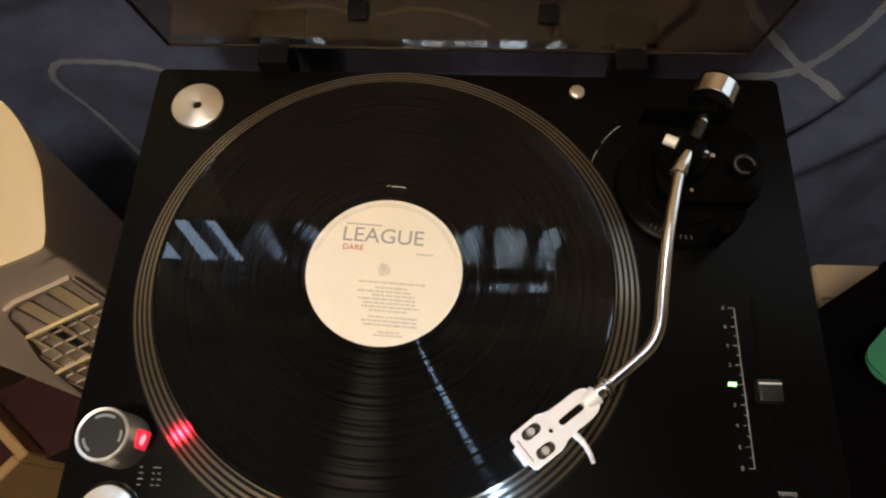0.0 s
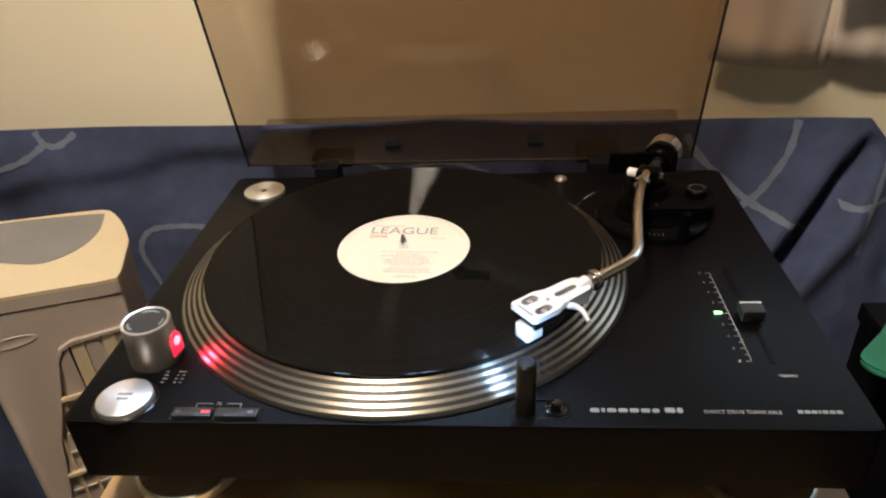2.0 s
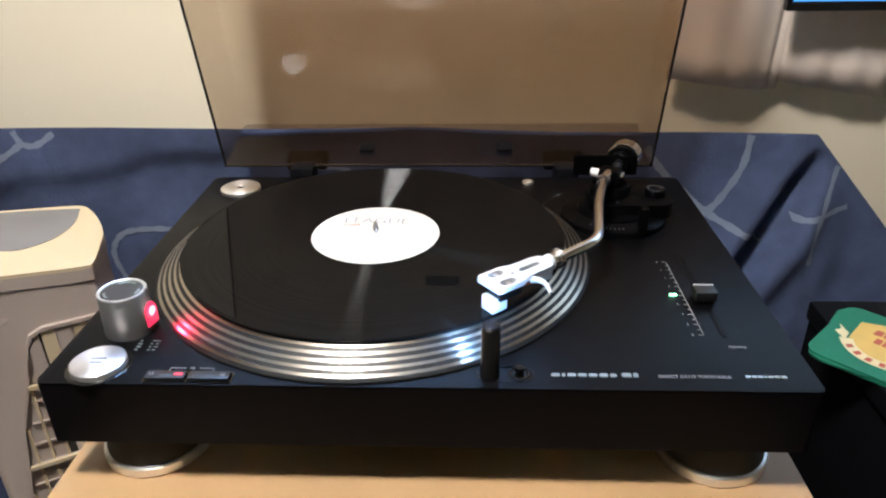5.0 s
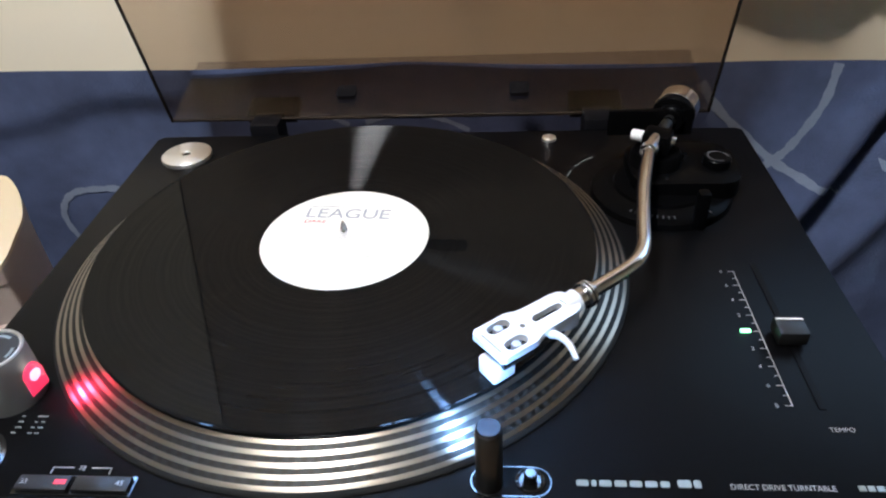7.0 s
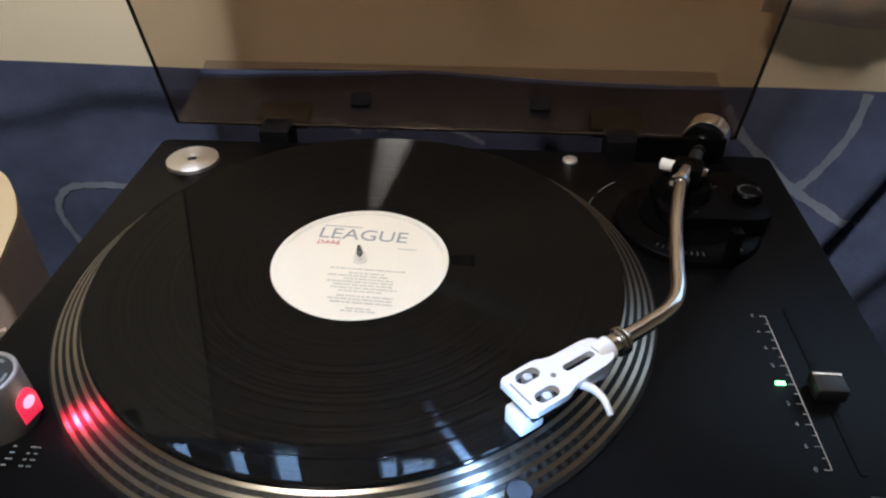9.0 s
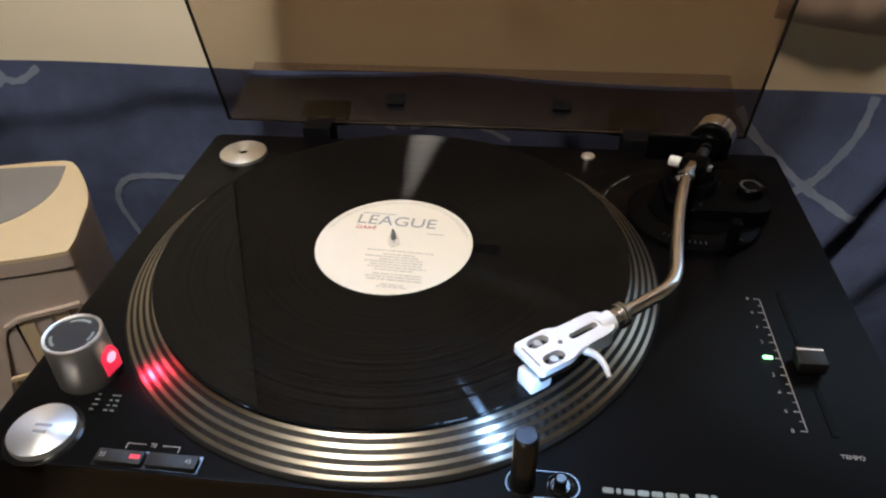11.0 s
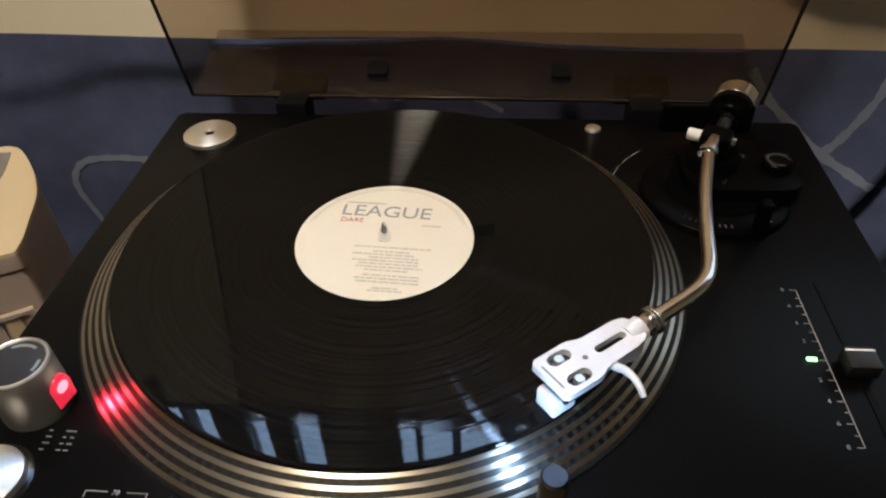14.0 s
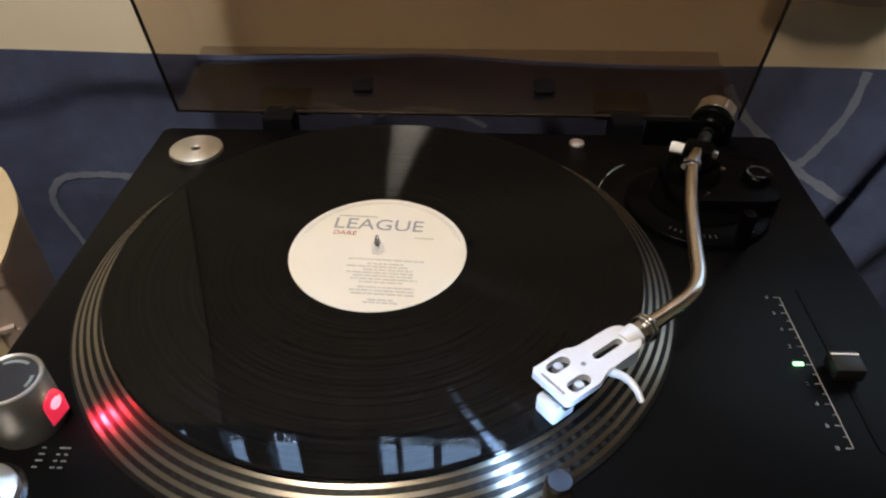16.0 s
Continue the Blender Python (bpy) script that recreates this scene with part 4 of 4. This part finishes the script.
def build_lid():
    h, w, length, t = 0.080, 0.2175, 0.345, 0.003
    bm = bmesh.new()     # one hollow shell, open on the side that lies on the deck when shut
    outer = [(-w, 0, 0), (w, 0, 0), (w, length, 0), (-w, length, 0), (-w, 0, h), (w, 0, h), (w, length, h), (-w, length, h)]
    inner = [(-w + t, t, 0), (w - t, t, 0), (w - t, length - t, 0), (-w + t, length - t, 0),
             (-w + t, t, h - t), (w - t, t, h - t), (w - t, length - t, h - t), (-w + t, length - t, h - t)]
    out_v, in_v = ([bm.verts.new(LID_LOW + Vector((x, 0, 0)) + u * LID_UP + v * LID_BACK) for x, u, v in pts] for pts in (outer, inner))
    for vs in (out_v, in_v):
        for n, q in enumerate(((0, 1, 5, 4), (1, 2, 6, 5), (2, 3, 7, 6), (3, 0, 4, 7), (4, 5, 6, 7))):
            bm.faces.new([vs[k] for k in q]).material_index = 1 if n == 0 else 0
    for k in range(4):
        bm.faces.new((out_v[k], out_v[(k + 1) % 4], in_v[(k + 1) % 4], in_v[k]))
    lid = part("lid", bm, [ACRYLIC, DARKACRYLIC], deck, "raised smoked acrylic dust cover")
    for x in (-w, w - 0.0022):
        part("lid_edge", lid_box(x, x + 0.0022, 0, length, -0.0025, -0.0003, 0.0006), EDGE, lid, "dark polished rim edge")
    part("lid_edge", lid_box(-w + 0.0024, w - 0.0024, 0, 0.0025, -0.0025, -0.0003, 0.0006), EDGE, lid, "dark polished rim edge")
    part("badge", lid_box(-0.016, 0.022, 0.1595, 0.171, h - t - 0.0012, h - t - 0.0004), SLATE, lid, "dark badge plate")
    for x in (-0.135, 0.131):
        hinge = part("hinge_block", lid_box(x - 0.021, x + 0.021, -0.010, -0.0006, 0.006, 0.030, 0.002), PLINTH, deck)
        part("hinge_arm", box(LID_LOW.x + x - 0.012, LID_LOW.x + x + 0.012, 0.167, 0.192, D - 0.03, D + 0.008, 0.003), PLINTH, hinge)
    random.seed(31)
    for n in range(14):
        x, u = random.uniform(-0.19, 0.19), random.uniform(0.03, 0.30)
        a, b = random.uniform(0.0004, 0.0011), random.uniform(0.0004, 0.0018)
        part("dust_speck", lid_box(x, x + a, u, u + b, h - t - 0.0005, h - t - 0.0001), PALEINK, lid)
    seat = Matrix(((1, 0, 0, LID_LOW.x), (0, LID_BACK.y, LID_UP.y, LID_LOW.y), (0, LID_BACK.z, LID_UP.z, LID_LOW.z), (0, 0, 0, 1)))
    for x, u0, u1 in ((-0.073, 0.0032, 0.0065), (0.070, 0.0032, 0.0065)):
        part("bumper", slab(rounded(x - 0.008, x + 0.008, 0.019, 0.034, 0.003), u0, u1, m=seat, bevel=0.0008), PLINTH, lid)


build_lid()


# ---- beige heater tower ----
def build_heater():
    """Front right corner at the origin of m; x runs along the front (left is minus), y into the body."""
    corner = Vector((-0.254, 0.026, 0))
    m = Matrix.Translation(corner) @ Matrix.Rotation(radians(30), 4, "Z")
    t = thing("fan_heater", corner, "beige plastic tower heater with a cream top and grille", "heater")
    w, top = 0.118, 0.8185
    rim = spline([(-w, 0.012, 0), (-w + 0.012, -0.001, 0), (-0.05, -0.002, 0), (-0.004, -0.002, 0), (0.006, 0.006, 0), (0.013, 0.038, 0), (0.018, 0.068, 0), (0.016, 0.105, 0),
                  (0.008, 0.138, 0), (-0.005, 0.146, 0), (-0.06, 0.148, 0), (-w + 0.01, 0.147, 0), (-w, 0.135, 0), (-w, 0.0121, 0)], 5)[:-1]

    def level(outline, z0, z1, bevel=0.0):
        """A slab whose upper part climbs gently away from the corner."""
        bm = slab(outline, z0, z1, bevel=bevel)
        for v in bm.verts:
            if v.co.z > 0.7:
                v.co.z -= 0.11 * v.co.x
        bm.transform(m)
        return bm

    part("body", level([(p.x * 0.985 - 0.001, p.y * 0.985 + 0.001) for p in rim], 0.0, top, 0.002), GREIGE, t)
    part("seam", level([(p.x * 0.965 - 0.002, p.y * 0.965 + 0.003) for p in rim], top, top + 0.0015), GREIGE, t)
    part("top_edge", level([(p.x, p.y) for p in rim], top + 0.0015, 0.8312), GREIGE, t)
    part("top_cover", level([(p.x, p.y) for p in rim], 0.8312, 0.8345, 0.0015), CREAM, t, "cream plastic top")
    tray = spline([(0.002, 0.134, 0), (-0.004, 0.100, 0), (-0.016, 0.074, 0), (-0.034, 0.055, 0), (-0.055, 0.047, 0), (-0.080, 0.058, 0), (-0.108, 0.076, 0), (-0.113, 0.10, 0), (-0.110, 0.138, 0), (-0.06, 0.142, 0), (0.002, 0.1341, 0)], 5)[:-1]
    part("top_tray", level([(p.x, p.y) for p in tray], 0.8335, 0.8352, 0.0006), SMOKYTOP, t, "smoky grey tray")
    part("front_dimple", lathe([(0, 0.0004), (0.006, 0.0005), (0.0075, 0.0009), (0.0085, 0.0002), (0.0085, 0)], m=m @ Matrix.Translation((-0.086, -0.001, 0.800)) @ Matrix.Rotation(radians(90), 4, "X") @ Matrix.Diagonal((2.2, 0.62, 1, 1)), segments=32), GREIGE, t)
    # grille: a frame whose left side slants, slats and cross bars before a flat near-black sheet, its colour standing
    # in for the shade in the gaps
    edge = [(-0.003, 0.788), (-0.046, 0.788), (-0.057, 0.783), (-0.062, 0.772), (-0.071, 0.735), (-0.086, 0.688), (-0.104, 0.58), (-0.108, 0.48), (-0.003, 0.48)]
    cx, cz = -0.045, 0.65
    inner = [(cx + (x - cx) * 0.93, cz + (z - cz) * 0.975) for x, z in edge]
    stand = m @ Matrix.Rotation(radians(90), 4, "X")
    bm = cutter_slab(edge, 0, 0.005, [inner])
    bm.transform(stand)
    part("grille_frame", bm, GREIGE, t)
    part("grille_shade_sheet", slab(inner, 0.0005, 0.001, m=stand), GAPSHADE, t)
    slope = [(-0.102, 0.575), (-0.084, 0.684), (-0.069, 0.733), (-0.0595, 0.772), (-0.052, 0.7835), (0.0, 0.7835)]

    def reach(x):
        """How high a slat at x may stand inside the slanting frame."""
        for (xa, za), (xb, zb) in zip(slope, slope[1:]):
            if x <= xb:
                return za + (zb - za) * (x - xa) / (xb - xa)
        return slope[-1][1]

    for n in range(8):
        x = -0.098 + 0.0125 * n
        high = reach(x)
        if high > 0.745:
            part("grille_slat", slab([(x, 0.732), (x + 0.0110, 0.732), (x + 0.0100, reach(x + 0.01)), (x, high)], 0.0012, 0.0035, m=stand), GREIGE if n % 2 else CREAM, t)
        low = min(reach(x + 0.003), 0.732)
        part("grille_slat", slab([(x + 0.003, 0.485), (x + 0.0055, 0.485), (x + 0.0055, low), (x + 0.003, low)], 0.0012, 0.0035, m=stand), CREAM, t)
    for n in range(10):
        z = 0.714 - 0.0225 * n
        x = -0.071 - 0.21 * (0.735 - z) if z > 0.6 else -0.100
        part("grille_rib", box(x + 0.004, -0.008, -0.0034, -0.0014, z, z + 0.0022, m=m), GREIGE, t)
    for z, x in ((0.730, -0.070), (0.645, -0.09), (0.56, -0.104)):
        part("grille_bar", box(x, -0.006, -0.0062, -0.0036, z, z + 0.004, m=m), CREAM, t)


build_heater()


# ---- black cabinet with beer mats ----
def build_cabinet():
    t = thing("speaker_cabinet", (0.48, -0.08, 0), "black floor standing cabinet beside the table", "cabinet")
    x0, x1, y0, y1 = 0.376, 0.60, -0.26, 0.06
    part("body", box(x0 + 0.004, x1 - 0.004, y0 + 0.012, y1, 0.02, 0.766, 0.002), PLINTH, t)
    part("top", box(x0, x1, y0, y1, 0.766, 0.784, 0.003), PLINTH, t)
    part("plinth", box(x0 + 0.012, x1 - 0.012, y0 + 0.03, y1 - 0.01, 0.0, 0.02), PLINTH, t)
    part("front_grille", box(x0 + 0.012, x1 - 0.012, y0 + 0.004, y0 + 0.012, 0.05, 0.755, 0.003), RUBBER, t)
    m = Matrix.Translation((0.403, -0.021, 0)) @ Matrix.Rotation(radians(47), 4, "Z")
    for n in range(3):
        z = 0.784 + 0.0016 * n
        mm = m @ Matrix.Rotation(radians((0, 4, -2)[n]), 4, "Z")
        mat = solid("beer_mat", slab(rounded(-0.047, 0.047, -0.047, 0.047, 0.012), z, z + 0.0015, m=mm), GREEN, "green card beer mat lying on the black cabinet", "beer mat", "stack of beer mats")
        if n == 2:
            up = mm @ Matrix.Translation((0, 0, z + 0.0015)) @ Matrix.Rotation(radians(PRINT_TURN), 4, "Z")
            shield = [(-0.030, 0.024), (-0.016, 0.031), (0.016, 0.031), (0.030, 0.024), (0.028, -0.006), (0.016, -0.020), (0, -0.026), (-0.016, -0.020), (-0.028, -0.006)]
            part("printed_shield", slab(shield, 0, 0.0002, m=up), GOLD, mat, "gold shield print")
            arc = [radians(205 + 130 * k / 16) for k in range(17)]      # a ribbon that sags below the shield, with a folded tail at each end
            ring = [(0.033 * f * math.cos(q), 0.033 * f * math.sin(q) + 0.004) for f, qs in ((1.12, arc), (0.82, arc[::-1])) for q in qs]
            ribbon = part("printed_ribbon", slab(ring, 0.0002, 0.0004, m=up), CREAMCARD, mat, "cream ribbon print")
            for sx in (1, -1):
                part("ribbon_tail", slab([(sx * 0.029, -0.012), (sx * 0.040, -0.004), (sx * 0.037, 0.002), (sx * 0.041, 0.008), (sx * 0.030, -0.001)][:: sx], 0.0001, 0.0003, m=up), CREAMCARD, ribbon)
            for y, words in ((0.012, (0.006, 0.005, 0.006, 0.004, 0.007)), (-0.001, (0.005, 0.006, 0.003, 0.006))):
                x = -sum(words) / 2 - 0.0012 * (len(words) - 1) / 2
                for w in words:
                    part("printed_bar", box(x, x + w, y, y + 0.0085, 0.0002, 0.0004, m=up), REDCARD, mat, "dark red print")
                    x += w + 0.0012
            for k in range(6):
                q = radians(226 + 17.5 * k)
                part("printed_bar", box(-0.0022, 0.0022, -0.0026, 0.0026, 0.0004, 0.0006, m=up @ Matrix.Translation((0.032 * math.cos(q), 0.032 * math.sin(q) + 0.004, 0)) @ Matrix.Rotation(q + math.pi / 2, 4, "Z")), REDCARD, mat, "dark red print")


PRINT_TURN = -92
build_cabinet()


# ---- on the floor behind the cabinet ----
def build_carton():
    x0, x1, y0, y1, top = 0.466, 0.66, 0.085, 0.17, 0.50
    t = thing("cardboard_box", (0.56, 0.13, 0), "plain beige cardboard box standing behind the black cabinet", "box")
    for b in ((x0, x1, y0, y0 + 0.004), (x0, x1, y1 - 0.004, y1), (x0, x0 + 0.004, y0 + 0.0045, y1 - 0.0045), (x1 - 0.004, x1, y0 + 0.0045, y1 - 0.0045)):
        part("side_panel", box(*b, 0, top, 0.0008, 1), CARD, t)
    part("flap", box(x0, x1, y0, (y0 + y1) / 2 - 0.001, top + 0.0005, top + 0.004, 0.0008, 1), CARD, t)
    part("flap", box(x0 + 0.002, x1, (y0 + y1) / 2 + 0.001, y1, top + 0.0005, top + 0.004, 0.0008, 1), CARD, t)


CARD = node_material("beige_cardboard", (0.52, 0.42, 0.30), 0.8, 0, 12, 0.12, 0.2, 400)
build_carton()


# ---- on the floor beside the heater ----
def build_floor_things():
    m = Matrix.Translation((-0.425, -0.08, 0)) @ Matrix.Rotation(radians(-38), 4, "Z")
    crate = thing("wooden_crate", (-0.425, -0.08, 0), "open pine crate filled with plastic disc cases", "crate")
    w, d, high = 0.30, 0.22, 0.50
    for name, b in (("back_board", (-w, 0, -0.012, 0)), ("front_board", (-w, 0, -d, -d + 0.012)), ("side_board", (-0.012, 0, -d + 0.012, -0.012)), ("side_board", (-w, -w + 0.012, -d + 0.012, -0.012))):
        part(name, box(*b, 0, high, 0.002, 1, m=m), PINE, crate)
    part("bottom_board", box(-w + 0.012, -0.012, -d + 0.012, -0.012, 0.30, 0.312, m=m), PINE, crate)
    random.seed(21)
    x = -w + 0.014
    while x < -0.026:
        lean = random.uniform(-3, 3)
        cm = m @ Matrix.Translation((x, -0.12, 0.3125)) @ Matrix.Rotation(radians(lean), 4, "Y")
        solid("disc_case", box(0, 0.0095, -0.072, 0.072, 0, 0.125 + random.uniform(0, 0.003), 0.0008, 1, m=cm), random.choice(CASES), "plastic disc case standing in the crate", "disc case", "disc cases in the crate")
        x += 0.0128
    rm = Matrix.Translation((-0.372, -0.045, 0)) @ Matrix.Rotation(radians(30), 4, "Z")
    bag = bmesh.new()
    slab(rounded(-0.26, 0.0, -0.005, 0.10, 0.03, 6), 0.0, 0.46, bm=bag, m=rm, bevel=0.012)
    solid("red_bag", bag, DARKRED, "dark red cloth bag standing beside the heater", "bag")


CASES = [node_material("case_" + n, c, 0.12, 0, 40, 0.3) for n, c in (("grey", (0.25, 0.25, 0.25)), ("white", (0.6, 0.58, 0.52)), ("brown", (0.2, 0.09, 0.04)), ("black", (0.02, 0.02, 0.02)))]
build_floor_things()
